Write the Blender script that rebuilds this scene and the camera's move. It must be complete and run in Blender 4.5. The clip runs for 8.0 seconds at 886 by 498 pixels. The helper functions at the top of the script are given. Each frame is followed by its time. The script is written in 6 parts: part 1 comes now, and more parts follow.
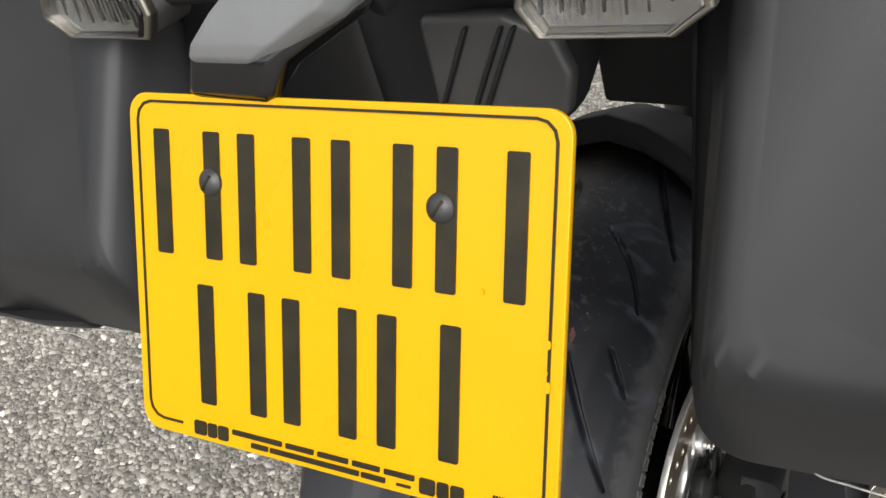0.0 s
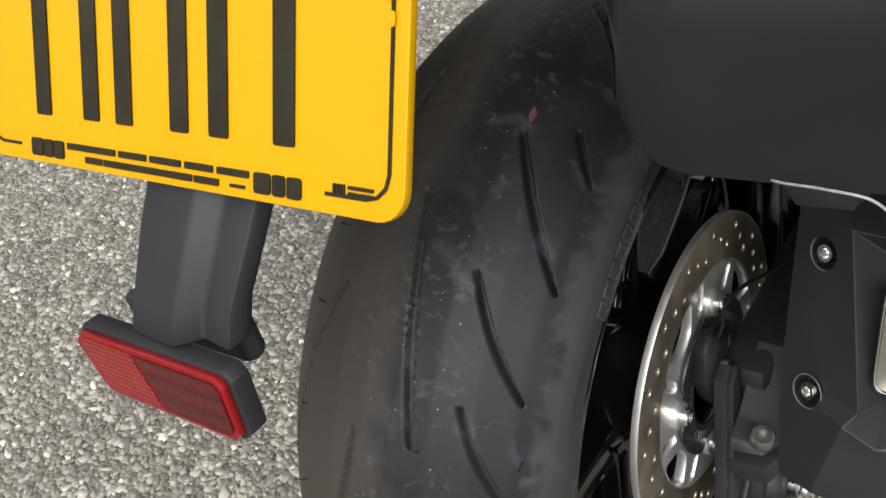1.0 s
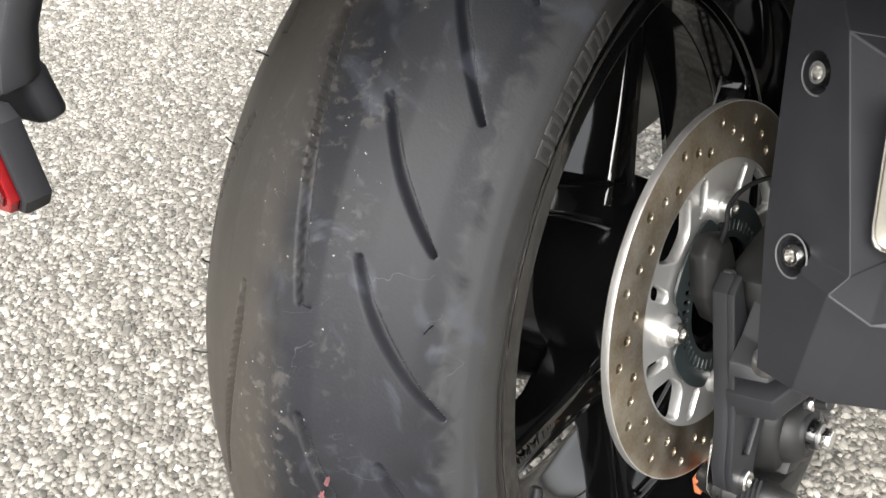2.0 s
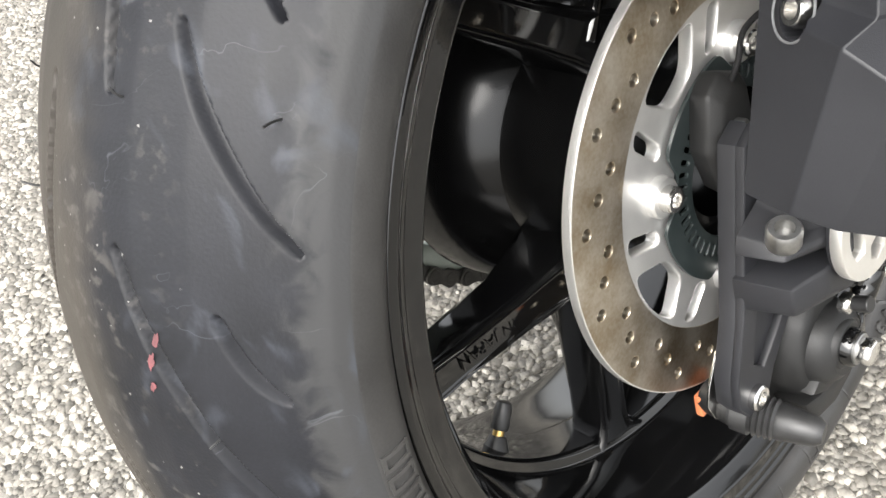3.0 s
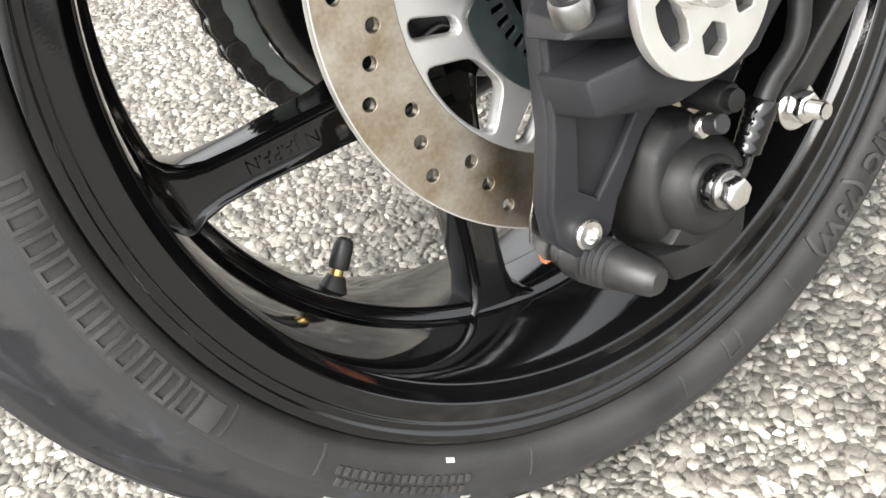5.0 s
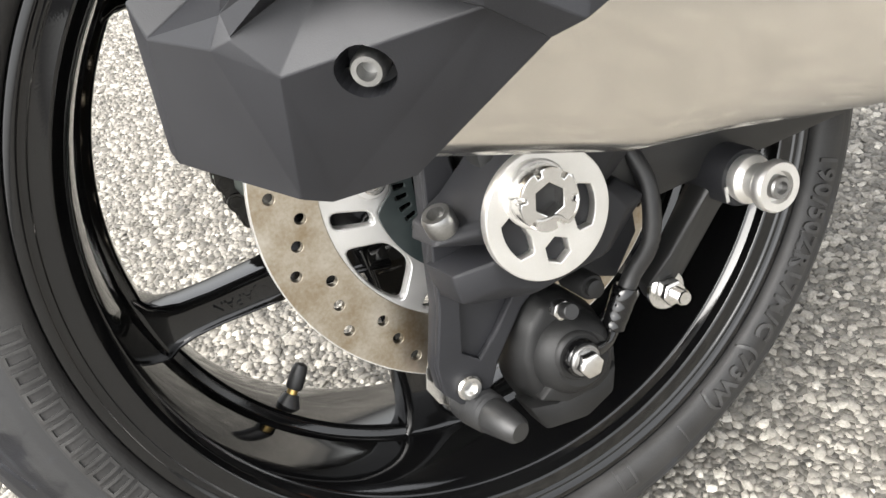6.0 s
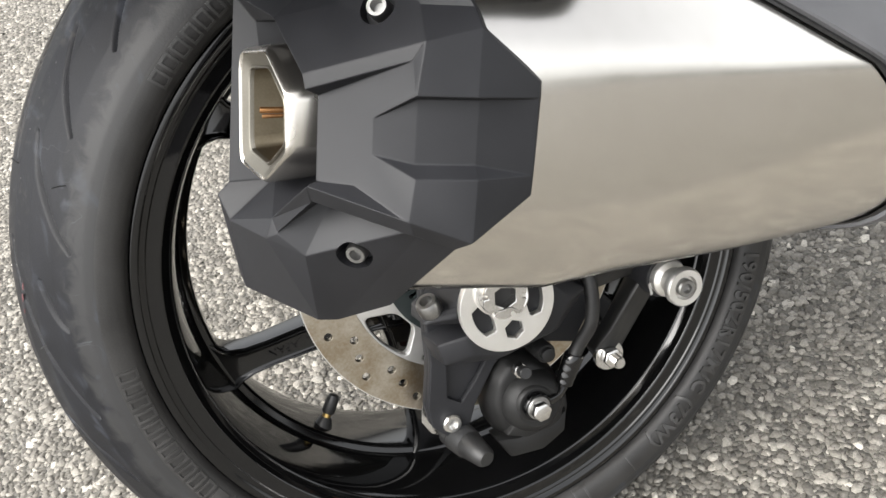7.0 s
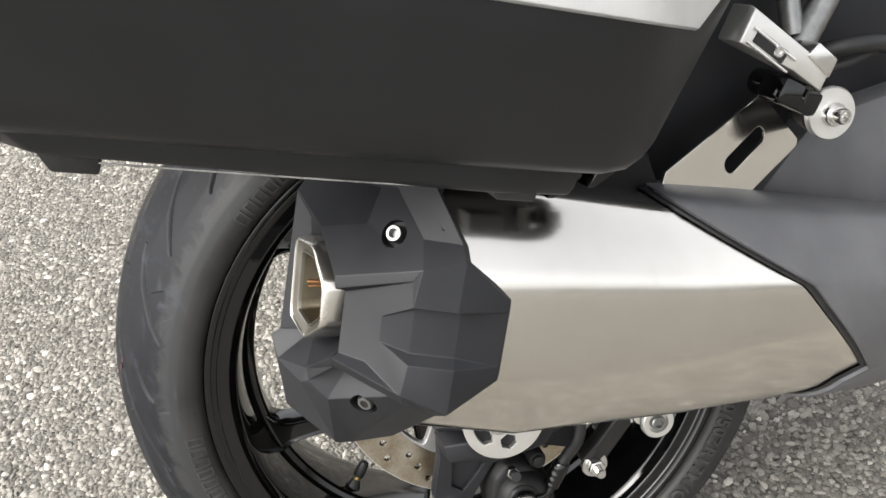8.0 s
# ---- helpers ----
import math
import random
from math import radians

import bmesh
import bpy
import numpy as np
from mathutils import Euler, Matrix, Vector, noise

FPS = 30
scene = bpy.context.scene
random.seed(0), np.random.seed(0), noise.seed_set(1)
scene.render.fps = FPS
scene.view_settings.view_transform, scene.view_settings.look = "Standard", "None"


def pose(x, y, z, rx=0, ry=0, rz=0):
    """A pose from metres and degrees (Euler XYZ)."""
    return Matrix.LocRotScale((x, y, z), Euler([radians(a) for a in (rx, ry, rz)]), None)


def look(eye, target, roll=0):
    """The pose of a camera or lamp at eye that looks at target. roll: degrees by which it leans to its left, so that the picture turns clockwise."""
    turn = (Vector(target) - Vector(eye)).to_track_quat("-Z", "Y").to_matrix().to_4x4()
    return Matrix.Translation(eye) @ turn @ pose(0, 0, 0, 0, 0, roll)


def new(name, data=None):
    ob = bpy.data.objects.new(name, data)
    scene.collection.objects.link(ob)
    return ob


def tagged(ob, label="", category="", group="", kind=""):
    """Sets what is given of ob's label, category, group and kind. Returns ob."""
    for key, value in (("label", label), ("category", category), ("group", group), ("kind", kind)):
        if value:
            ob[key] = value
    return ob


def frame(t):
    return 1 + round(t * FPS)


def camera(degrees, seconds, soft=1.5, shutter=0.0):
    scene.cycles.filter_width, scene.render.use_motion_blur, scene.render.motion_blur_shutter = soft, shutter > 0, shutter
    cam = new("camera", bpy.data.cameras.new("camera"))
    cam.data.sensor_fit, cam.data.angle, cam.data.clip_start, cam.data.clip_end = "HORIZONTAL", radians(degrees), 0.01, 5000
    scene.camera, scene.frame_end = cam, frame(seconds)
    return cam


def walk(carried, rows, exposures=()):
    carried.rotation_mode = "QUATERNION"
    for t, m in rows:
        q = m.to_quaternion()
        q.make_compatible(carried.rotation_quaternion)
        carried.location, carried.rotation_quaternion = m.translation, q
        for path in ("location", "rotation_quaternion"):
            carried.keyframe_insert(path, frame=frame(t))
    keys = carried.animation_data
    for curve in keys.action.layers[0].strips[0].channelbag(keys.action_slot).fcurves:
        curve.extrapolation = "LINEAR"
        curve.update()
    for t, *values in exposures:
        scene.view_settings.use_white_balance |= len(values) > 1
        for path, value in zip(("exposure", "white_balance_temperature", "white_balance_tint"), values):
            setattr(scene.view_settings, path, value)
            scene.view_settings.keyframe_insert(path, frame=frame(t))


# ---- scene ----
# ---- camera ----
cam = camera(51.24, 8.0)
PATH = [
    (0, (0.1231, -0.5251, 1.0147), (-0.2508, 0.1461, 0.3747), -1.29),
    (0.2, (0.1368, -0.5214, 0.9825), (-0.2527, 0.1342, 0.3356), -1.70),
    (0.4, (0.1499, -0.5151, 0.9540), (-0.2556, 0.1265, 0.3029), -2.07),
    (0.5, (0.1583, -0.5112, 0.9402), (-0.2545, 0.1231, 0.2865), -2.25),
    (0.8, (0.1856, -0.4932, 0.8930), (-0.2492, 0.1220, 0.2352), -3.04),
    (1, (0.1976, -0.4852, 0.8608), (-0.2506, 0.1216, 0.2045), -3.55),
    (1.2, (0.2105, -0.4764, 0.8325), (-0.2526, 0.1251, 0.1816), -3.99),
    (1.4, (0.2253, -0.4670, 0.8070), (-0.2554, 0.1265, 0.1615), -4.23),
    (1.5, (0.2335, -0.4628, 0.7944), (-0.2573, 0.1226, 0.1491), -4.33),
    (1.7, (0.2491, -0.4529, 0.7738), (-0.2620, 0.1187, 0.1320), -4.57),
    (2.8, (0.2601, -0.3697, 0.6322), (-0.2969, 0.1400, -0.0236), -6.62),
    (3, (0.2667, -0.3574, 0.6118), (-0.3033, 0.1333, -0.0473), -7.14),
    (3.2, (0.2785, -0.3416, 0.5887), (-0.3045, 0.1264, -0.0755), -7.67),
    (3.5, (0.3005, -0.3184, 0.5536), (-0.2991, 0.1160, -0.1185), -8.27),
    (3.8, (0.3188, -0.3063, 0.5316), (-0.2917, 0.0999, -0.1483), -8.63),
    (4, (0.3286, -0.2990, 0.5219), (-0.2889, 0.0893, -0.1622), -9.20),
    (4.2, (0.3373, -0.2878, 0.5128), (-0.2900, 0.0834, -0.1718), -10.07),
    (5.3, (0.4090, -0.2177, 0.4934), (-0.2927, 0.0970, -0.1458), -12.65),
    (5.5, (0.4317, -0.2024, 0.5052), (-0.2897, 0.0963, -0.1196), -12.48),
    (5.7, (0.4525, -0.1890, 0.5298), (-0.2880, 0.0934, -0.0800), -11.95),
    (5.9, (0.4710, -0.1777, 0.5609), (-0.2858, 0.0986, -0.0315), -11.57),
    (6, (0.4799, -0.1742, 0.5777), (-0.2826, 0.1065, -0.0052), -11.78),
    (6.2, (0.5024, -0.1757, 0.6078), (-0.2670, 0.1071, 0.0351), -12.05),
    (6.5, (0.5439, -0.1784, 0.6475), (-0.2330, 0.1012, 0.0832), -12.31),
    (6.8, (0.5832, -0.1734, 0.6868), (-0.2042, 0.0773, 0.1235), -12.53),
    (7, (0.6094, -0.1588, 0.7120), (-0.1822, 0.0588, 0.1411), -12.30),
    (7.2, (0.6350, -0.1320, 0.7394), (-0.1625, 0.0553, 0.1659), -11.72),
    (7.5, (0.6670, -0.1029, 0.7834), (-0.1405, 0.0512, 0.2139), -10.51),
    (7.9, (0.6853, -0.1017, 0.8433), (-0.1355, 0.0263, 0.2866), -9.93),
    (8, (0.6846, -0.1061, 0.8554), (-0.1383, 0.0216, 0.3017), -9.87),
]
walk(cam, [(t, look(eye, target, roll)) for t, eye, target, roll in PATH],
     exposures=[(0, 1.06), (1.0, 0.90), (1.5, 1.42), (3.0, 2.12), (4.0, 2.32), (5.5, 2.00), (6.5, 1.86), (7.0, 1.47), (8.0, 1.38)])

# ---- world and light: bright overcast ----
world = bpy.data.worlds.new("overcast")
scene.world = world
world.use_nodes = True
wn, wl = world.node_tree.nodes, world.node_tree.links
sky = wn.new("ShaderNodeTexSky")
sky.sky_type = "NISHITA"
sky.sun_disc = False
sky.sun_elevation, sky.sun_rotation = radians(49), radians(160)
sky.dust_density, sky.air_density = 4.0, 1.2
pale = wn.new("ShaderNodeHueSaturation")
pale.inputs["Saturation"].default_value = 0.12
wl.new(sky.outputs[0], pale.inputs["Color"])
wl.new(pale.outputs[0], wn["Background"].inputs["Color"])
wn["Background"].inputs["Strength"].default_value = 0.15
sun = new("sun", bpy.data.lights.new("sun", "SUN"))
sun.data.energy, sun.data.angle, sun.data.color = 1.15, radians(50), (1.0, 0.96, 0.9)
sun.matrix_world = look((0, 0, 5), (-0.30, 0.82, 5 - 1.0))


# ---- materials ----
def surf(name, a, b, rough=0.5, rvar=0.1, metal=0.0, scale=60.0, fine=900.0, bump=0.15, depth=0.0004, coat=0.0, spec=0.5, stretch=(1, 1, 1), amount=1.0):
    """Two-tone surface with broad and fine variation, in metres."""
    m = bpy.data.materials.new(name)
    m.use_nodes = True
    nt = m.node_tree
    p = nt.nodes["Principled BSDF"]
    tc = nt.nodes.new("ShaderNodeTexCoord")
    mp = nt.nodes.new("ShaderNodeMapping")
    mp.inputs["Scale"].default_value = stretch
    nt.links.new(tc.outputs["Object"], mp.inputs["Vector"])
    n1 = nt.nodes.new("ShaderNodeTexNoise")
    n1.inputs["Scale"].default_value, n1.inputs["Detail"].default_value = scale, 6
    n2 = nt.nodes.new("ShaderNodeTexNoise")
    n2.inputs["Scale"].default_value, n2.inputs["Detail"].default_value = fine, 3
    for n in (n1, n2):
        nt.links.new(mp.outputs[0], n.inputs["Vector"])
    add = nt.nodes.new("ShaderNodeMath")
    add.operation = "MULTIPLY_ADD"
    nt.links.new(n2.outputs[0], add.inputs[0])
    add.inputs[1].default_value = 0.4
    nt.links.new(n1.outputs[0], add.inputs[2])
    ramp = nt.nodes.new("ShaderNodeMapRange")
    ramp.inputs["From Min"].default_value, ramp.inputs["From Max"].default_value = 0.45, 0.95
    nt.links.new(add.outputs[0], ramp.inputs["Value"])
    mix = nt.nodes.new("ShaderNodeMix")
    mix.data_type = "RGBA"
    mix.inputs["A"].default_value, mix.inputs["B"].default_value = (*a, 1), (*b, 1)
    nt.links.new(ramp.outputs[0], mix.inputs["Factor"])
    nt.links.new(mix.outputs["Result"], p.inputs["Base Color"])
    rr = nt.nodes.new("ShaderNodeMapRange")
    rr.inputs["To Min"].default_value, rr.inputs["To Max"].default_value = max(0.02, rough - rvar), min(1, rough + rvar)
    nt.links.new(n1.outputs[0], rr.inputs["Value"])
    nt.links.new(rr.outputs[0], p.inputs["Roughness"])
    p.inputs["Metallic"].default_value = metal
    p.inputs["Specular IOR Level"].default_value = spec
    p.inputs["Coat Weight"].default_value = coat
    p.inputs["Coat Roughness"].default_value = 0.06
    if bump:
        bp = nt.nodes.new("ShaderNodeBump")
        bp.inputs["Strength"].default_value, bp.inputs["Distance"].default_value = bump, depth
        nt.links.new(n2.outputs[0], bp.inputs["Height"])
        nt.links.new(bp.outputs[0], p.inputs["Normal"])
    return m


def tread_rubber():
    """Road rubber: brown dusty middle, blue-black flanks, grey feathered shoulders, grit and scuffs."""
    m = surf("tyre_rubber", (0.004, 0.0044, 0.0058), (0.009, 0.0096, 0.0124), 0.54, 0.08, scale=35, fine=700, bump=0.25, spec=0.27)
    nt = m.node_tree
    p = nt.nodes["Principled BSDF"]
    base = p.inputs["Base Color"].links[0].from_socket
    tc = nt.nodes.new("ShaderNodeTexCoord")
    sep = nt.nodes.new("ShaderNodeSeparateXYZ")
    nt.links.new(tc.outputs["Object"], sep.inputs[0])

    def noise(scale, detail=4, distortion=0.0, stretch=(1, 1, 1)):
        mp = nt.nodes.new("ShaderNodeMapping")
        mp.inputs["Scale"].default_value = stretch
        nt.links.new(tc.outputs["Object"], mp.inputs["Vector"])
        n = nt.nodes.new("ShaderNodeTexNoise")
        n.inputs["Scale"].default_value, n.inputs["Detail"].default_value, n.inputs["Distortion"].default_value = scale, detail, distortion
        nt.links.new(mp.outputs[0], n.inputs["Vector"])
        return n.outputs[0]

    def calc(op, a, b=0.0, c=0.0):
        n = nt.nodes.new("ShaderNodeMath")
        n.operation = op
        for k, v in enumerate((a, b, c)):
            if isinstance(v, (int, float)):
                n.inputs[k].default_value = v
            else:
                nt.links.new(v, n.inputs[k])
        return n.outputs[0]

    def step(v, lo, hi, to=1.0):
        n = nt.nodes.new("ShaderNodeMapRange")
        n.interpolation_type = "SMOOTHSTEP"
        n.inputs["From Min"].default_value, n.inputs["From Max"].default_value, n.inputs["To Max"].default_value = lo, hi, to
        nt.links.new(v, n.inputs["Value"])
        return n.outputs[0]

    def over(below, colour, mask):
        n = nt.nodes.new("ShaderNodeMix")
        n.data_type = "RGBA"
        nt.links.new(below, n.inputs["A"])
        n.inputs["B"].default_value = (*colour, 1)
        nt.links.new(mask, n.inputs["Factor"])
        return n.outputs["Result"]

    x = sep.outputs["X"]
    wav = noise(45, 5)
    brown = step(calc("MULTIPLY_ADD", wav, -0.030, calc("MULTIPLY", x, -1.0)), -0.045, -0.012, 0.85)
    col = over(base, (0.038, 0.033, 0.027), brown)
    # Grey shoulder band: feathered wear, with its sheen also put into the colour.
    edge = calc("MULTIPLY_ADD", noise(75, 7, 0.8), 0.024, calc("ABSOLUTE", x))
    worn = step(edge, 0.0945, 0.1035, 0.6)
    col = over(col, (0.040, 0.040, 0.0395), worn)
    smear = calc("MULTIPLY", step(noise(38, 3, 1.5, (0.6, 1, 0.5)), 0.56, 0.72, 0.5), step(x, 0.0, 0.03))
    col = over(col, (0.042, 0.047, 0.058), smear)
    hair = calc("ABSOLUTE", calc("SUBTRACT", noise(16, 3, 2.2), 0.5))
    hair = calc("MULTIPLY", calc("SUBTRACT", 1.0, step(hair, 0.0, 0.007)), step(noise(28, 2), 0.54, 0.72, 0.32))
    col = over(col, (0.10, 0.107, 0.12), hair)
    dirty = calc("MULTIPLY", step(x, -0.035, 0.010), calc("SUBTRACT", 1.0, step(x, 0.042, 0.062)))
    grime = calc("MULTIPLY", step(noise(170, 6), 0.53, 0.66, 0.28), calc("MULTIPLY", dirty, step(noise(40, 3), 0.40, 0.60)))
    col = over(col, (0.10, 0.093, 0.083), grime)
    for scale, size, keep in ((420, 0.24, 0.95), (240, 0.17, 0.98)):
        v = nt.nodes.new("ShaderNodeTexVoronoi")
        v.inputs["Scale"].default_value = scale
        nt.links.new(tc.outputs["Object"], v.inputs["Vector"])
        s = nt.nodes.new("ShaderNodeSeparateColor")
        nt.links.new(v.outputs["Color"], s.inputs[0])
        one = calc("MULTIPLY", calc("LESS_THAN", v.outputs["Distance"], size), calc("GREATER_THAN", s.outputs[0], keep))
        one = calc("MULTIPLY", one, calc("MULTIPLY", step(noise(900, 2), 0.40, 0.55), step(calc("MULTIPLY_ADD", dirty, 0.25, noise(34, 5)), 0.60, 0.78, 0.45)))
        col = over(col, (0.36, 0.35, 0.33), one)
    nt.links.new(col, p.inputs["Base Color"])
    return m


RUBBER = tread_rubber()
SIDEWALL = surf("sidewall_rubber", (0.0140, 0.0136, 0.0133), (0.034, 0.0330, 0.0322), 0.46, 0.10, scale=25, fine=900, spec=0.4)
LETTER = surf("raised_rubber", (0.022, 0.0214, 0.021), (0.046, 0.045, 0.044), 0.42, 0.1, scale=80)
GLOSS = surf("gloss_black_paint", (0.0025, 0.0025, 0.0028), (0.004, 0.004, 0.004), 0.05, 0.02, scale=40, bump=0.03, spec=0.60)
DRUM = surf("black_hub_paint", (0.0025, 0.0025, 0.0027), (0.004, 0.004, 0.004), 0.16, 0.05, scale=40, bump=0.04, spec=0.30)
MATTE = surf("matte_black_plastic", (0.0102, 0.0105, 0.0124), (0.0165, 0.0169, 0.0194), 0.52, 0.08, scale=30, fine=2200, bump=0.3, depth=0.0002, spec=0.36)
SATIN = surf("satin_black_metal", (0.010, 0.010, 0.010), (0.020, 0.020, 0.0195), 0.42, 0.1, scale=50, fine=1500)
CAST = surf("black_cast_metal", (0.007, 0.007, 0.007), (0.013, 0.013, 0.013), 0.50, 0.1, scale=60, fine=1200, bump=0.3, spec=0.32)
DULL = surf("dull_black_plastic", (0.006, 0.006, 0.0065), (0.010, 0.010, 0.0105), 0.6, 0.08, scale=30, fine=2200, bump=0.2, depth=0.0002, spec=0.18)
CASE = surf("pannier_plastic", (0.0098, 0.0101, 0.0111), (0.0135, 0.0139, 0.0151), 0.44, 0.05, scale=20, fine=2500, bump=0.2, depth=0.0002, spec=0.38)
GREY = surf("grey_plastic", (0.075, 0.075, 0.08), (0.105, 0.105, 0.11), 0.45, 0.08, scale=30, fine=2200, bump=0.25, depth=0.0002)
PALEGREY = surf("grey_satin_plastic", (0.085, 0.087, 0.089), (0.115, 0.117, 0.119), 0.36, 0.06, scale=30, fine=2200, bump=0.2, depth=0.0002)
HOOD = surf("dark_grey_plastic", (0.040, 0.039, 0.038), (0.058, 0.057, 0.056), 0.40, 0.08, scale=30, fine=2200, bump=0.25, depth=0.0002)
STEEL = surf("brushed_stainless", (0.80, 0.765, 0.71), (0.86, 0.83, 0.78), 0.165, 0.03, 1.0, scale=9, fine=60, bump=0)
def spotted_steel():
    """Brushed steel with dried water spots and runs down its flank; mirrored gravel specks are put into its colour."""
    m = surf("spotted_stainless", (0.74, 0.710, 0.66), (0.80, 0.770, 0.725), 0.165, 0.03, 1.0, scale=9, fine=60, bump=0)
    nt = m.node_tree
    p = nt.nodes["Principled BSDF"]
    tc = nt.nodes.new("ShaderNodeTexCoord")
    last_c, last_r = (p.inputs[k].links[0].from_socket for k in ("Base Color", "Roughness"))
    # Wide layer: runs. Fine layer: spots and gravel reflections put into the colour.
    for scale, stretch, lo, hi, amount in ((55, (1, 1, 0.16), 0.52, 0.78, 0.22), (260, (1, 1, 0.30), 0.60, 0.74, 0.12)):
        mp = nt.nodes.new("ShaderNodeMapping")
        mp.inputs["Scale"].default_value = stretch
        nt.links.new(tc.outputs["Object"], mp.inputs["Vector"])
        n = nt.nodes.new("ShaderNodeTexNoise")
        n.inputs["Scale"].default_value, n.inputs["Detail"].default_value = scale, 3
        nt.links.new(mp.outputs[0], n.inputs["Vector"])
        r = nt.nodes.new("ShaderNodeMapRange")
        r.inputs["From Min"].default_value, r.inputs["From Max"].default_value, r.inputs["To Max"].default_value = lo, hi, amount
        nt.links.new(n.outputs[0], r.inputs["Value"])
        mx = nt.nodes.new("ShaderNodeMix")
        mx.data_type = "RGBA"
        nt.links.new(r.outputs[0], mx.inputs["Factor"])
        nt.links.new(last_c, mx.inputs["A"])
        mx.inputs["B"].default_value = (0.70, 0.67, 0.62, 1)
        last_c = mx.outputs["Result"]
        ad = nt.nodes.new("ShaderNodeMath")
        ad.operation = "MULTIPLY_ADD"
        nt.links.new(r.outputs[0], ad.inputs[0])
        ad.inputs[1].default_value = 0.20
        nt.links.new(last_r, ad.inputs[2])
        last_r = ad.outputs[0]
    nt.links.new(last_c, p.inputs["Base Color"])
    nt.links.new(last_r, p.inputs["Roughness"])
    return m


SPOTTED = spotted_steel()
DISC = surf("brake_steel", (0.34, 0.270, 0.18), (0.60, 0.56, 0.49), 0.36, 0.08, 1.0, scale=45, fine=500, bump=0.1)
CARRIER = surf("cast_disc_carrier", (0.62, 0.615, 0.60), (0.72, 0.715, 0.70), 0.36, 0.08, 0.85, scale=60, fine=1500, bump=0.1)
SENSOR = surf("dark_green_steel", (0.012, 0.0165, 0.017), (0.024, 0.030, 0.030), 0.32, 0.08, scale=70, fine=1500, bump=0.15)
RUST = surf("rusty_steel", (0.34, 0.15, 0.05), (0.48, 0.28, 0.14), 0.42, 0.1, 1.0, scale=40)
ALU = surf("machined_aluminium", (0.76, 0.745, 0.71), (0.84, 0.825, 0.795), 0.42, 0.06, 0.9, scale=60, fine=1500, bump=0.1)
CHROME = surf("zinc_plating", (0.70, 0.69, 0.67), (0.80, 0.79, 0.77), 0.2, 0.06, 1.0, scale=150)
ZINC = surf("dull_zinc_screw", (0.26, 0.26, 0.256), (0.36, 0.356, 0.347), 0.42, 0.08, 1.0, scale=150)
PIPE = surf("worn_outlet_steel", (0.60, 0.57, 0.52), (0.70, 0.67, 0.62), 0.26, 0.05, 1.0, scale=40, bump=0)
SPROCKET = surf("zinc_sprocket", (0.44, 0.50, 0.45), (0.54, 0.59, 0.54), 0.42, 0.1, 0.65, scale=60)
CHAIN = surf("oily_chain", (0.05, 0.047, 0.043), (0.10, 0.095, 0.085), 0.45, 0.1, 0.6, scale=200)
YELLOW = surf("yellow_plate", (0.445, 0.234, 0.0004), (0.480, 0.253, 0.0008), 0.28, 0.04, scale=12, fine=900, bump=0.04, spec=0.2)
INK = surf("black_ink", (0.010, 0.0085, 0.005), (0.022, 0.018, 0.009), 0.35, 0.05, scale=60, bump=0, spec=0.2)
BRASS = surf("brass", (0.6, 0.42, 0.15), (0.7, 0.5, 0.2), 0.3, 0.05, 1.0)
COPPER = surf("orange_pad_backing", (0.35, 0.10, 0.04), (0.45, 0.15, 0.06), 0.6, 0.1)
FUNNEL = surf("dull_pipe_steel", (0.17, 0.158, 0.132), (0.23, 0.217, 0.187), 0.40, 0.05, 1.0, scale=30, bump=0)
LINK = surf("golden_heat_steel", (0.42, 0.29, 0.14), (0.56, 0.43, 0.26), 0.30, 0.06, 1.0, scale=30)
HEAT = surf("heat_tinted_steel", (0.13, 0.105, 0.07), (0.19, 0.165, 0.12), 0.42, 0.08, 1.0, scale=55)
WHITE = surf("white_marks", (0.18, 0.18, 0.175), (0.5, 0.49, 0.47), 0.7, 0.1)
REDMARK = surf("red_paint_mark", (0.03, 0.014, 0.015), (0.15, 0.045, 0.05), 0.6, 0.1)
TRIM = surf("silver_trim", (0.66, 0.66, 0.66), (0.74, 0.74, 0.74), 0.32, 0.05, 0.5)
BARREL = surf("silver_barrel", (0.50, 0.495, 0.48), (0.58, 0.575, 0.56), 0.14, 0.04, 1.0, scale=30, bump=0)
LIT_EDGE = surf("lit_edge", (0.10, 0.098, 0.092), (0.36, 0.35, 0.33), 0.6, 0.1)
HOSE = surf("rubber_hose", (0.010, 0.010, 0.0104), (0.020, 0.020, 0.020), 0.45, 0.1, scale=90)
RED = surf("red_reflector", (0.15, 0.004, 0.006), (0.19, 0.006, 0.008), 0.14, 0.03, scale=200, bump=0, spec=0.25)
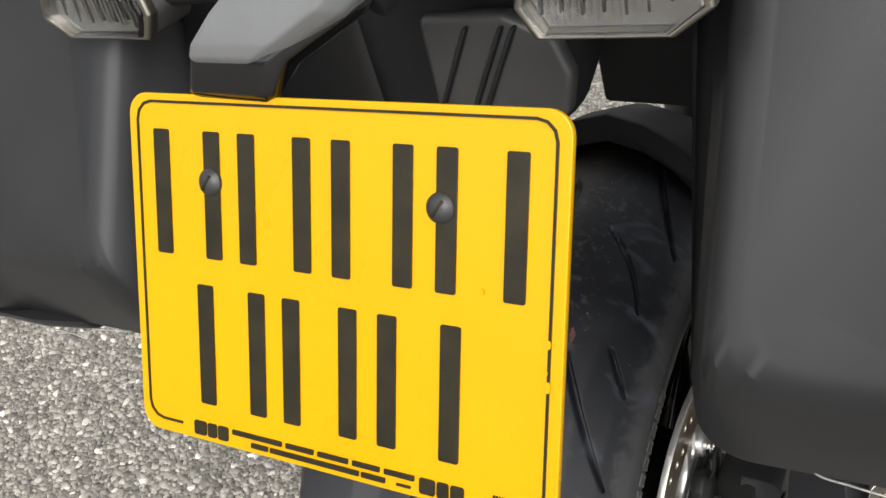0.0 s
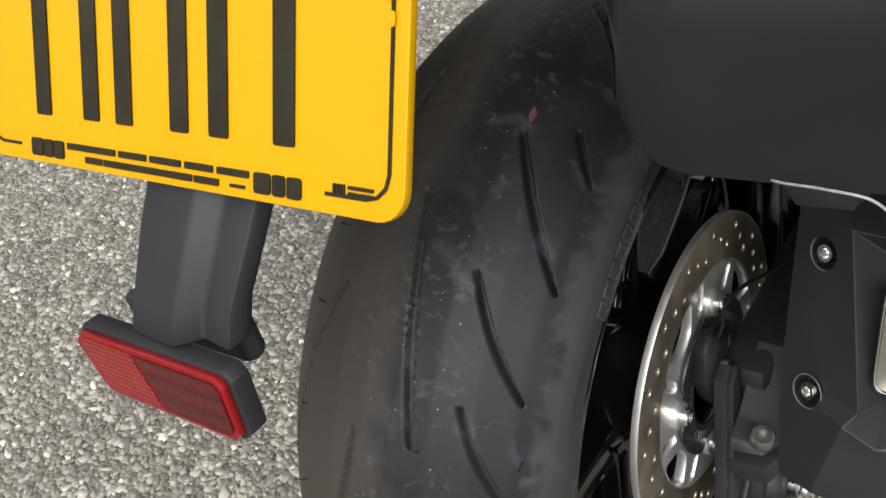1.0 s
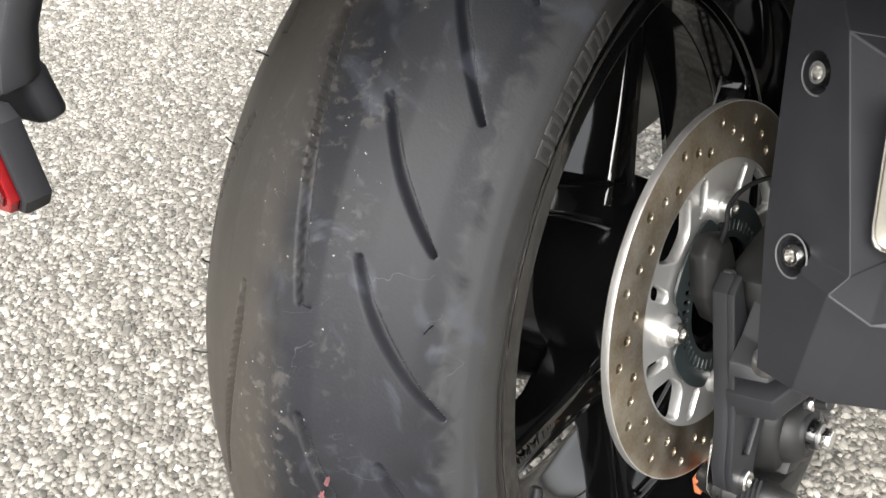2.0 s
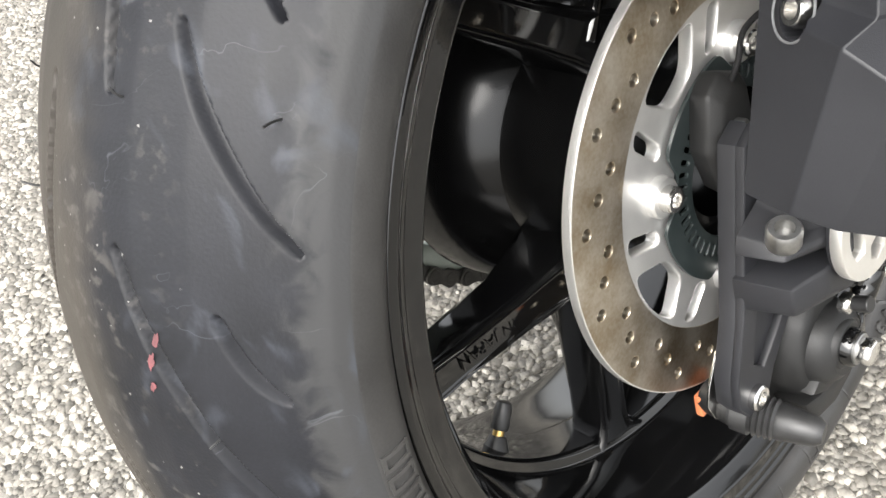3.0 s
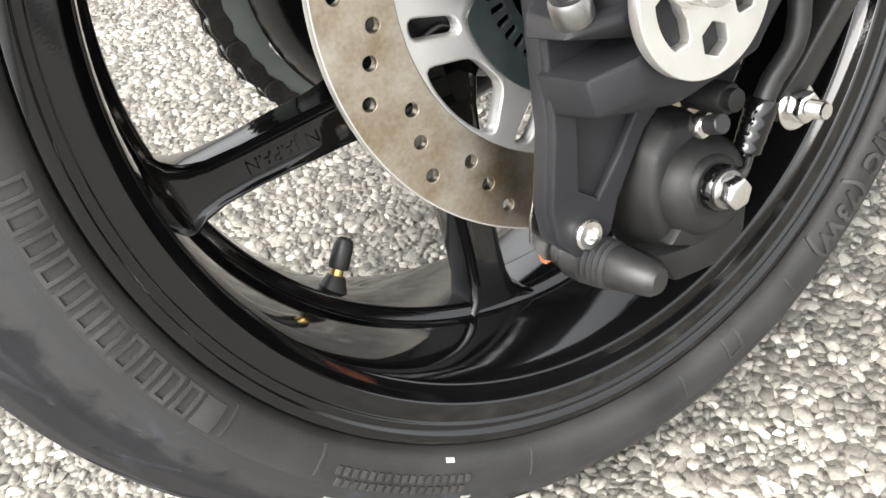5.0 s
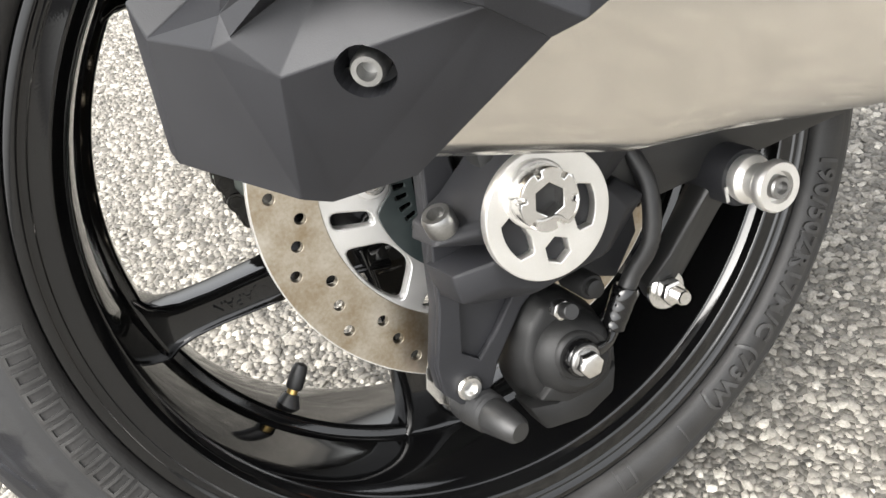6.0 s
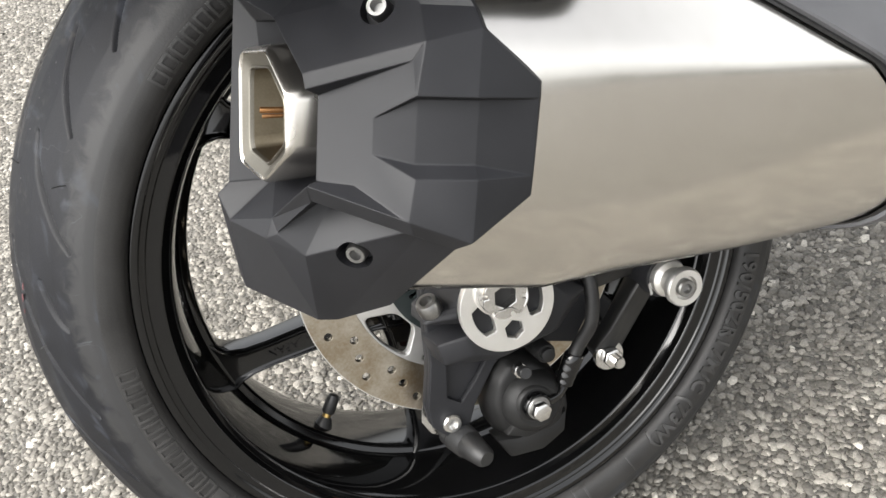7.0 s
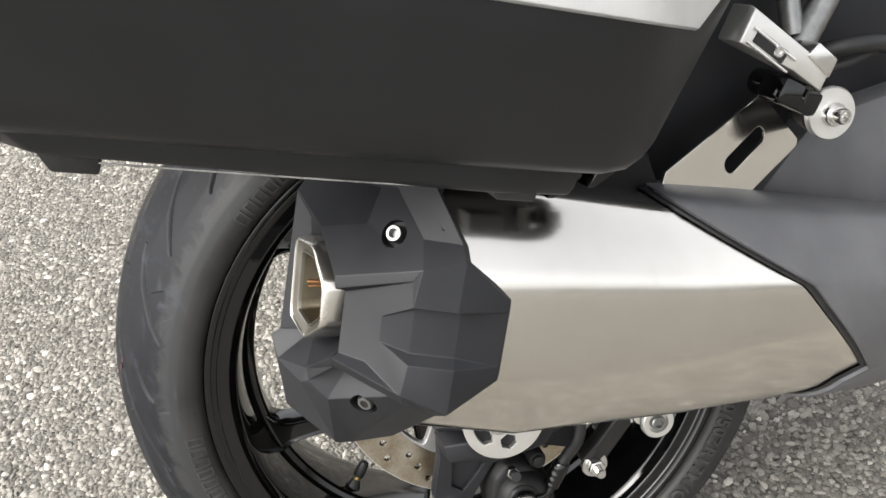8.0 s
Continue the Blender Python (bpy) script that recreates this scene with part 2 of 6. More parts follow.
def prism_red(name, a, b, scale, stretch):
    """Moulded reflector face: fine repeating cells."""
    m = surf(name, a, b, 0.15, 0.04, scale=200, bump=0, spec=0.25)
    nt = m.node_tree
    p = nt.nodes["Principled BSDF"]
    tc = nt.nodes.new("ShaderNodeTexCoord")
    mp = nt.nodes.new("ShaderNodeMapping")
    mp.inputs["Scale"].default_value = stretch
    nt.links.new(tc.outputs["Object"], mp.inputs["Vector"])
    v = nt.nodes.new("ShaderNodeTexVoronoi")
    v.inputs["Scale"].default_value, v.inputs["Randomness"].default_value = scale, 0.1
    nt.links.new(mp.outputs[0], v.inputs["Vector"])
    ramp = nt.nodes.new("ShaderNodeMapRange")
    ramp.inputs["From Max"].default_value = 0.6
    nt.links.new(v.outputs["Distance"], ramp.inputs["Value"])
    mix = nt.nodes.new("ShaderNodeMix")
    mix.data_type = "RGBA"
    mix.inputs["A"].default_value, mix.inputs["B"].default_value = (*b, 1), (*a, 1)
    nt.links.new(ramp.outputs[0], mix.inputs["Factor"])
    nt.links.new(mix.outputs["Result"], p.inputs["Base Color"])
    bp = nt.nodes.new("ShaderNodeBump")
    bp.inputs["Strength"].default_value, bp.inputs["Distance"].default_value = 0.4, 0.001
    nt.links.new(v.outputs["Distance"], bp.inputs["Height"])
    nt.links.new(bp.outputs[0], p.inputs["Normal"])
    return m


PRISM = prism_red("honeycomb_red", (0.08, 0.003, 0.005), (0.32, 0.025, 0.025), 380, (1, 0.3, 1))
DARKRED = prism_red("ribbed_dark_red", (0.035, 0.002, 0.003), (0.10, 0.005, 0.007), 420, (1, 0.3, 0.25))
LENS = bpy.data.materials.new("clear_lens")
LENS.use_nodes = True
lens_bsdf = LENS.node_tree.nodes["Principled BSDF"]
lens_bsdf.inputs["Transmission Weight"].default_value = 1.0
lens_bsdf.inputs["Roughness"].default_value = 0.04
lens_bsdf.inputs["IOR"].default_value = 1.45


def stone_material(name, lo, mid, hi, island):
    m = bpy.data.materials.new(name)
    m.use_nodes = True
    nt = m.node_tree
    p = nt.nodes["Principled BSDF"]
    tc = nt.nodes.new("ShaderNodeTexCoord")
    ramp = nt.nodes.new("ShaderNodeValToRGB")
    e = ramp.color_ramp.elements
    e[0].color, e[1].color = (*lo, 1), (*hi, 1)
    e[0].position, e[1].position = 0.0, 1.0
    k = e.new(0.5)
    k.color = (*mid, 1)
    k = e.new(0.94)
    k.color = tuple(0.68 * q + 0.32 * r for q, r in zip(mid, hi)) + (1,)
    grain = nt.nodes.new("ShaderNodeTexNoise")
    grain.inputs["Scale"].default_value, grain.inputs["Detail"].default_value = 420, 5
    nt.links.new(tc.outputs["Object"], grain.inputs["Vector"])
    if island:
        geo = nt.nodes.new("ShaderNodeNewGeometry")
        src = geo.outputs["Random Per Island"]
    else:
        vor = nt.nodes.new("ShaderNodeTexVoronoi")
        vor.inputs["Scale"].default_value = 190
        nt.links.new(tc.outputs["Object"], vor.inputs["Vector"])
        sep = nt.nodes.new("ShaderNodeSeparateColor")
        nt.links.new(vor.outputs["Color"], sep.inputs[0])
        src = sep.outputs[0]
        bp = nt.nodes.new("ShaderNodeBump")
        bp.inputs["Strength"].default_value, bp.inputs["Distance"].default_value = 0.9, 0.004
        bp.invert = True
        nt.links.new(vor.outputs["Distance"], bp.inputs["Height"])
        nt.links.new(bp.outputs[0], p.inputs["Normal"])
    nt.links.new(src, ramp.inputs[0])
    mul = nt.nodes.new("ShaderNodeMix")
    mul.data_type, mul.blend_type = "RGBA", "MULTIPLY"
    mul.inputs["Factor"].default_value = 0.45
    nt.links.new(ramp.outputs[0], mul.inputs["A"])
    nt.links.new(grain.outputs["Color"], mul.inputs["B"])
    gr = nt.nodes.new("ShaderNodeMapRange")
    gr.inputs["From Min"].default_value, gr.inputs["From Max"].default_value = 0.25, 0.65
    nt.links.new(grain.outputs[0], gr.inputs["Value"])
    nt.links.new(gr.outputs[0], mul.inputs["B"])
    nt.links.new(mul.outputs["Result"], p.inputs["Base Color"])
    p.inputs["Roughness"].default_value = 0.65
    return m


STONE = stone_material("stone_chippings", (0.105, 0.097, 0.083), (0.242, 0.225, 0.194), (0.70, 0.66, 0.58), True)
TARMAC = stone_material("worn_tarmac", (0.065, 0.061, 0.053), (0.175, 0.164, 0.142), (0.38, 0.357, 0.31), False)


# ---- mesh helpers ----
def finish(me, mat, angle=35):
    if mat:
        me.materials.append(mat)
    for poly in me.polygons:
        poly.use_smooth = True
    me.set_sharp_from_angle(angle=radians(angle))
    return me


def part(name, bm, material, parent, label="", angle=35):
    """One mesh object, a child of a thing or of a part."""
    if isinstance(bm, bpy.types.Mesh):
        me = bm
    else:
        bmesh.ops.recalc_face_normals(bm, faces=bm.faces)
        me = bpy.data.meshes.new(name)
        bm.to_mesh(me)
        bm.free()
    finish(me, material, angle)
    ob = new(name, me)
    ob.parent = parent
    return tagged(ob, label)


def joined(*bms):
    out = bmesh.new()
    for b in bms:
        me = bpy.data.meshes.new("tmp")
        b.to_mesh(me)
        b.free()
        out.from_mesh(me)
        bpy.data.meshes.remove(me)
    return out


def loft(rings, closed=True, caps=True):
    """Skin through rings of equally many points."""
    bm = bmesh.new()
    vs = [[bm.verts.new(p) for p in ring] for ring in rings]
    n = len(vs[0])
    for a, b in zip(vs, vs[1:]):
        for i in range(n if closed else n - 1):
            j = (i + 1) % n
            bm.faces.new((a[i], a[j], b[j], b[i]))
    if caps and closed:
        bm.faces.new(vs[0][::-1])
        bm.faces.new(vs[-1])
    return bm


def bevelled(bm, width, segments=2, angle=25):
    bmesh.ops.recalc_face_normals(bm, faces=bm.faces)
    edges = [e for e in bm.edges if len(e.link_faces) == 2 and e.calc_face_angle(0) > radians(angle)]
    if edges:
        bmesh.ops.bevel(bm, geom=edges, offset=width, segments=segments, profile=0.5, affect="EDGES", clamp_overlap=True)
    return bm


def box(centre, size, bevel=0.002, m=None):
    bm = bmesh.new()
    bmesh.ops.create_cube(bm, size=1, matrix=Matrix.Translation(centre) @ (m or Matrix()) @ Matrix.Diagonal((*size, 1)))
    return bevelled(bm, bevel) if bevel else bm


def frame_to(d):
    return Vector(d).to_track_quat("Z", "Y").to_matrix().to_4x4()


def turned(p0, p1, profile, seg=32):
    """Solid of revolution from p0 to p1: profile of (share of the length, radius)."""
    p0, p1 = Vector(p0), Vector(p1)
    m = Matrix.Translation(p0) @ frame_to(p1 - p0)
    L = (p1 - p0).length
    rings = [[m @ Vector((r * math.cos(2 * math.pi * i / seg), r * math.sin(2 * math.pi * i / seg), s * L)) for i in range(seg)] for s, r in profile]
    return loft(rings)


def rod(p0, p1, r, seg=20, b=0.06):
    return turned(p0, p1, [(0, r * 0.9), (b, r), (1 - b, r), (1, r * 0.9)], seg)


def tube(points, r, seg=12, steps=8):
    """A round hose through points (Catmull-Rom)."""
    P = [Vector(p) for p in points]
    P = [P[0] * 2 - P[1]] + P + [P[-1] * 2 - P[-2]]
    line = []
    for i in range(1, len(P) - 2):
        for k in range(steps):
            t = k / steps
            a, b, c, d = P[i - 1:i + 3]
            line.append(0.5 * ((2 * b) + (c - a) * t + (2 * a - 5 * b + 4 * c - d) * t * t + (3 * b - a - 3 * c + d) * t ** 3))
    line.append(P[-2])
    up = Vector((0.3, 0.2, 1))
    rings = []
    for i, p in enumerate(line):
        d = (line[min(i + 1, len(line) - 1)] - line[max(i - 1, 0)]).normalized()
        u = d.cross(up).normalized()
        v = d.cross(u)
        rings.append([p + (u * math.cos(2 * math.pi * k / seg) + v * math.sin(2 * math.pi * k / seg)) * r for k in range(seg)])
    return loft(rings)


def wheel_lathe(profile, seg=180, closed=False):
    """Ring about the axle (x): profile of (x, radius)."""
    rings = [[Vector((x, r * math.cos(2 * math.pi * i / seg), r * math.sin(2 * math.pi * i / seg))) for i in range(seg)] for x, r in profile]
    if closed:
        rings.append(rings[0])
    bm = loft(rings, caps=False)
    if closed:
        bmesh.ops.remove_doubles(bm, verts=bm.verts, dist=1e-6)
    return bm


def ring_pts(r, n=48, c=(0, 0), turn=0.0):
    return [(c[0] + r * math.cos(turn + 2 * math.pi * i / n), c[1] + r * math.sin(turn + 2 * math.pi * i / n)) for i in range(n)]


def arc_slot(r0, r1, a0, a1, round_by=0.25, n=8):
    """Window in a ring: radii and angles in degrees, with eased corners."""
    A0, A1 = radians(a0), radians(a1)
    c = min(round_by * (r1 - r0), 0.3 * r0 * (A1 - A0))
    pts = []
    for r, s, (b0, b1) in ((r0, 1, (A0, A1)), (r1, -1, (A1, A0))):
        da = math.copysign(c / r, b1 - b0)
        pts.append(((r + s * c) * math.cos(b0), (r + s * c) * math.sin(b0)))
        for i in range(n + 1):
            a = b0 + da + (b1 - b0 - 2 * da) * i / n
            pts.append((r * math.cos(a), r * math.sin(a)))
        pts.append(((r + s * c) * math.cos(b1), (r + s * c) * math.sin(b1)))
    return pts


def curve_mesh(cu, mapping):
    ob = bpy.data.objects.new("tmp", cu)
    scene.collection.objects.link(ob)
    me = bpy.data.meshes.new_from_object(ob.evaluated_get(bpy.context.evaluated_depsgraph_get()))
    bpy.data.objects.remove(ob)
    bpy.data.curves.remove(cu)
    n = len(me.vertices)
    co = np.empty(n * 3, "f")
    me.vertices.foreach_get("co", co)
    co = np.array([mapping(*p) for p in co.reshape(-1, 3)], "f")
    me.vertices.foreach_set("co", co.ravel())
    me.update()
    return me


def plate(outlines, depth, bevel=0.0006, mapping=lambda u, v, w: (w, u, v)):
    """A flat sheet cut to outlines (first the rim, then its holes), depth thick, mapped into place."""
    cu = bpy.data.curves.new("tmp", "CURVE")
    cu.dimensions, cu.fill_mode = "2D", "BOTH"
    cu.extrude, cu.bevel_depth, cu.bevel_resolution = depth / 2 - bevel, bevel, 1
    cu.offset = -bevel
    for pts in outlines:
        sp = cu.splines.new("POLY")
        sp.points.add(len(pts) - 1)
        for q, (u, v) in zip(sp.points, pts):
            q.co = (u, v, 0, 1)
        sp.use_cyclic_u = True
    return curve_mesh(cu, mapping)


def side_plate(outlines, x, depth, bevel=0.0006):
    """A sheet that lies in the wheel's plane, centred on x."""
    return plate(outlines, depth, bevel, lambda u, v, w: (x + w, u, v))


def lettering(text, size, depth, mapping, space=1.0, bold=0.0):
    cu = bpy.data.curves.new("tmp", "FONT")
    cu.body, cu.size, cu.extrude, cu.align_x, cu.align_y = text, size, depth / 2, "CENTER", "CENTER"
    cu.space_character = space
    cu.offset = bold * size
    cu.resolution_u = 4
    return curve_mesh(cu, mapping)


def bolt_head(centre, axis, r=0.008, h=0.007, socket=True):
    """Cap screw: knurled head with a hexagon socket."""
    d = Vector(axis).normalized()
    c = Vector(centre)
    s = [(0, r * 0.98), (0.05, r), (0.82, r), (1, r * 0.86)]
    if socket:
        s += [(1, r * 0.56), (0.45, r * 0.5), (0.45, 0.0002)]
    return turned(c - d * h * 0.5, c + d * h * 0.5, s, 24)


def hex_head(centre, axis, r, h):
    d = Vector(axis).normalized()
    c = Vector(centre)
    return bevelled(turned(c - d * h / 2, c + d * h / 2, [(0, r), (0.85, r), (1, r * 0.86)], 6), 0.0006, 1)


def seat(place, *obs):
    """Sets assemblies over: metres, degrees and size."""
    x, y, z, rx, ry, rz, size = place
    for ob in obs:
        ob.matrix_basis = pose(x, y, z, rx, ry, rz) @ Matrix.Scale(size, 4)


# ---- ground ----
def chips(name, x0, x1, y0, y1, step, base, lo, hi, flat, material, label, keep=None, seed=3, edge=False):
    """Loose-set stone chippings: small faceted stones on a jittered grid."""
    rng = np.random.default_rng(seed)
    nx, ny = int((x1 - x0) / step), int((y1 - y0) / (step * 0.87))
    gx, gy = np.meshgrid(np.arange(nx), np.arange(ny))
    cx = x0 + (gx + 0.5 * (gy % 2)) * step + rng.normal(0, step * 0.22, gx.shape)
    cy = y0 + gy * step * 0.87 + rng.normal(0, step * 0.22, gx.shape)
    c = np.stack([cx.ravel(), cy.ravel()], 1)
    if keep is not None:
        c = c[keep(c[:, 0], c[:, 1])]
    rim_d = np.minimum.reduce([c[:, 0] - x0, x1 - c[:, 0], c[:, 1] - y0, y1 - c[:, 1]])
    c = c[rng.uniform(0, 1, len(c)) < np.clip(rim_d / 0.14 + 0.05, 0, 1) + (0 if edge else 1)]
    n = len(c)
    bv, bf = base
    k = len(bv)
    size = rng.uniform(lo, hi, (n, 1)) * rng.uniform(0.75, 1.3, (n, 1))
    v = bv[None] * (1 + np.tile(rng.uniform(-0.5, 0.42, (n, k // 2, 1)), (1, 2, 1)))
    v[..., 2] = bv[None, :, 2] + rng.uniform(-0.3, 0.3, (n, k))
    v = v * np.stack([np.ones(n), rng.uniform(0.6, 1.0, n), rng.uniform(*flat, n)], 1)[:, None]
    tilt = rng.normal(0, 0.38, (n, 2))
    v[..., 2] += v[..., 0] * tilt[:, :1] + v[..., 1] * tilt[:, 1:]
    a = rng.uniform(0, 2 * np.pi, (n, 1))
    x = v[..., 0] * np.cos(a) - v[..., 1] * np.sin(a)
    y = v[..., 0] * np.sin(a) + v[..., 1] * np.cos(a)
    z = v[..., 2] * size - 0.0017 + rng.normal(0, 0.0005, (n, 1))
    z = np.minimum(z, 0.0008 + rng.uniform(-0.0009, 0.0006, (n, 1)) + 0.20 * (x * size * rng.normal(0, 1, (n, 1)) + y * size * rng.normal(0, 1, (n, 1))))
    co = np.stack([x * size + c[:, :1], y * size + c[:, 1:], z], -1).reshape(-1, 3)
    faces = (bf[None] + (np.arange(n) * k)[:, None, None]).reshape(-1, 3)
    me = bpy.data.meshes.new(name)
    me.vertices.add(len(co))
    me.vertices.foreach_set("co", co.ravel().astype("f"))
    me.loops.add(faces.size)
    me.loops.foreach_set("vertex_index", faces.ravel().astype("i"))
    me.polygons.add(len(faces))
    me.polygons.foreach_set("loop_start", np.arange(0, faces.size, 3).astype("i"))
    me.update()
    me.validate()
    me.materials.append(material)
    return tagged(new(name, me), label, "gravel", kind="stuff")


def solid_base(sides):
    """A broken stone: flat many-sided top over a wider skirt."""
    a = np.arange(sides) * 2 * np.pi / sides
    top = np.stack([0.80 * np.cos(a), 0.80 * np.sin(a), np.full(sides, 1.0)], 1)
    low_ring = np.stack([1.08 * np.cos(a), 1.08 * np.sin(a), np.full(sides, -0.6)], 1)
    f = [(0, i, i + 1) for i in range(1, sides - 1)]
    for i in range(sides):
        k = (i + 1) % sides
        f += [(i, sides + i, sides + k), (i, sides + k, k)]
    return np.concatenate([top, low_ring]), np.array(f)


bm = bmesh.new()
R0, R1 = 4.0, 900.0
inner = [bm.verts.new((x, y, -0.0016)) for x, y in ((-R0, -R0), (R0, -R0), (R0, R0), (-R0, R0))]
bm.faces.new(inner)
me = bpy.data.meshes.new("ground")
outer = [bm.verts.new((x, y, -0.0016)) for x, y in ((-R1, -R1), (R1, -R1), (R1, R1), (-R1, R1))]
for i in range(4):
    j = (i + 1) % 4
    bm.faces.new((outer[i], outer[j], inner[j], inner[i]))
bm.to_mesh(me)
bm.free()
me.materials.append(TARMAC)
tagged(new("ground", me), "worn grey tarmac ground with a dark binder", "ground", kind="structure")
chips("stone_chippings", -1.35, 0.62, -0.75, 1.35, 0.0082, solid_base(6), 0.0024, 0.0064, (0.44, 0.60), STONE,
      "grey and cream stone chippings set in the tarmac")
chips("stone_chippings", -3.2, -0.2, -1.4, 2.3, 0.0105, solid_base(5), 0.0050, 0.0082, (0.4, 0.6), STONE,
      "pale stone chippings set in the tarmac further off", keep=lambda x, y: (x < -1.35) | (y > 1.35) | (y < -0.75), seed=8, edge=True)

# ---- motorcycle: built about its rear axle (x right, y ahead, z up), leaning on its side stand ----
LEAN_AT = pose(0, 0, 0.3025, 0, -12.21, 0)
bike = new("motorcycle")
bike.matrix_world = LEAN_AT
tagged(bike, "black sports touring motorcycle leaning on its side stand on the tarmac", "motorcycle")


WHEEL_X = 0.004


# tyre: radial profile with tread grooves pressed in
HALF = [(0, 0.308), (0.02, 0.3065), (0.04, 0.301), (0.06, 0.291), (0.078, 0.277), (0.088, 0.2670), (0.0935, 0.2590), (0.0962, 0.2520), (0.0968, 0.2465), (0.0962, 0.2410), (0.0945, 0.2368), (0.0920, 0.2342), (0.0885, 0.2324), (0.0835, 0.2312), (0.0790, 0.2290)]
# groove: (x, degrees) at start, middle and end, greatest width and depth
GROOVES = [
    (0.0435, 114.4, 0.0605, 121.3, 0.0812, 129.8, 0.0042), (0.0465, 130.0, 0.0622, 136.5, 0.0785, 142.3, 0.0040),
    (0.0528, 143.9, 0.0678, 150.8, 0.0876, 157.5, 0.0046), (0.0665, 162.6, 0.0733, 166.3, 0.0822, 168.9, 0.0044),
    (0.0069, 123.0, 0.0197, 135.1, 0.0295, 148.6, 0.0052), (0.0326, 158.8, 0.0500, 168.5, 0.0805, 182.8, 0.0050),
    (0.0666, 111.7, 0.0735, 114.3, 0.0806, 117.1, 0.0034), (-0.0260, 108.0, -0.0318, 118.0, -0.0340, 125.6, 0.0050),
    (-0.0316, 134.2, -0.0420, 137.9, -0.0524, 142.2, 0.0042), (-0.0061, 148.7, -0.0117, 156.3, -0.0306, 169.5, 0.0050),
    (-0.055, 113, -0.068, 121, -0.083, 130, 0.0042), (-0.055, 144, -0.068, 153, -0.085, 163, 0.0044),
    (-0.0028, 175.6, 0.0015, 178.0, 0.0070, 184.0, 0.0050), (0.0387, 183.9, 0.0608, 188.9, 0.0736, 195.1, 0.0040),
]


def tyre_profile():
    """Eased profile across the tyre: distance along it, x and radius."""
    pts = HALF
    xs = np.array([-p[0] for p in pts[::-1]] + [p[0] for p in pts[1:]])
    rs = np.array([p[1] for p in pts[::-1]] + [p[1] for p in pts[1:]])
    s = np.concatenate([[0], np.cumsum(np.hypot(np.diff(xs), np.diff(rs)))])
    mid_u = s[-1] / 2
    u = np.unique(np.concatenate([np.linspace(0, mid_u - 0.035, 40), np.linspace(mid_u - 0.035, mid_u + 0.112, 160), np.linspace(mid_u + 0.112, s[-1], 34)]))
    X, Rr = np.interp(u, s, xs), np.interp(u, s, rs)
    for _ in range(3):
        X[1:-1] = 0.25 * X[:-2] + 0.5 * X[1:-1] + 0.25 * X[2:]
        Rr[1:-1] = 0.25 * Rr[:-2] + 0.5 * Rr[1:-1] + 0.25 * Rr[2:]
    return u, X, Rr


PROFILE = tyre_profile()


def tyre_mesh():
    u, X, Rr = PROFILE
    ns = len(u)
    tread = slice(14, ns - 14)
    deg = np.unique(np.concatenate([np.linspace(-130, 95, 420), np.linspace(95, 230, 780)]))[:-1]
    nt = len(deg)
    dip = np.zeros((nt, ns))
    to_u = lambda x: np.interp(x, X[tread], u[tread])
    arc = math.pi / 180 * 0.292
    for k in range(4):
        for x0, a0, x1, a1, x2, a2, w in GROOVES:
            t = np.linspace(0, 1, 20)
            cx, ca = 2 * x1 - 0.5 * (x0 + x2), 2 * a1 - 0.5 * (a0 + a2)
            gx = to_u((1 - t) ** 2 * x0 + 2 * t * (1 - t) * cx + t * t * x2)
            ga = (1 - t) ** 2 * a0 + 2 * t * (1 - t) * ca + t * t * a2
            rel = ((deg + 90 * k - a0 + 180) % 360) - 180 + a0
            cols = np.where((rel > a0 - 3) & (rel < a2 + 3))[0]
            A, U = np.meshgrid(rel[cols] * arc, u, indexing="ij")
            best = np.full(A.shape, 9.0)
            for i in range(19):
                p, q = np.array([ga[i] * arc, gx[i]]), np.array([ga[i + 1] * arc, gx[i + 1]])
                d = q - p
                f = np.clip(((A - p[0]) * d[0] + (U - p[1]) * d[1]) / (d @ d), 0, 1)
                dist = np.hypot(A - p[0] - f * d[0], U - p[1] - f * d[1])
                wide = w * 0.5 * (0.35 + 0.65 * np.sin(math.pi * np.clip(0.08 + 0.9 * (i + f) / 19, 0, 1)) ** 0.6)
                best = np.minimum(best, dist - wide)
            f = np.clip(0.5 - best / 0.0013, 0, 1)
            dip[cols] = np.maximum(dip[cols], f * 0.0045)
    th = np.radians(deg)[:, None]
    RR = Rr[None] - dip
    XX = np.repeat(X[None], nt, 0)
    co = np.stack([XX, RR * np.cos(th), RR * np.sin(th)], -1).reshape(-1, 3)
    i, j = np.meshgrid(np.arange(nt), np.arange(ns - 1), indexing="ij")
    i2 = (i + 1) % nt
    f = np.stack([i * ns + j, i * ns + j + 1, i2 * ns + j + 1, i2 * ns + j], -1).reshape(-1, 4)
    m = bpy.data.meshes.new("tyre")
    m.vertices.add(len(co))
    m.vertices.foreach_set("co", co.ravel().astype("f"))
    m.loops.add(f.size)
    m.loops.foreach_set("vertex_index", f.ravel().astype("i"))
    m.polygons.add(len(f))
    m.polygons.foreach_set("loop_start", np.arange(0, f.size, 4).astype("i"))
    m.update()
    m.materials.append(RUBBER)
    m.materials.append(SIDEWALL)
    side = ((Rr[:-1] + Rr[1:]) / 2 < 0.2525).astype("i")
    m.polygons.foreach_set("material_index", np.tile(side, nt))
    return m


tyre = part("tyre", tyre_mesh(), None, bike, "worn black road tyre with curved tread grooves", angle=60)
tyre.matrix_basis = pose(WHEEL_X, 0, 0)


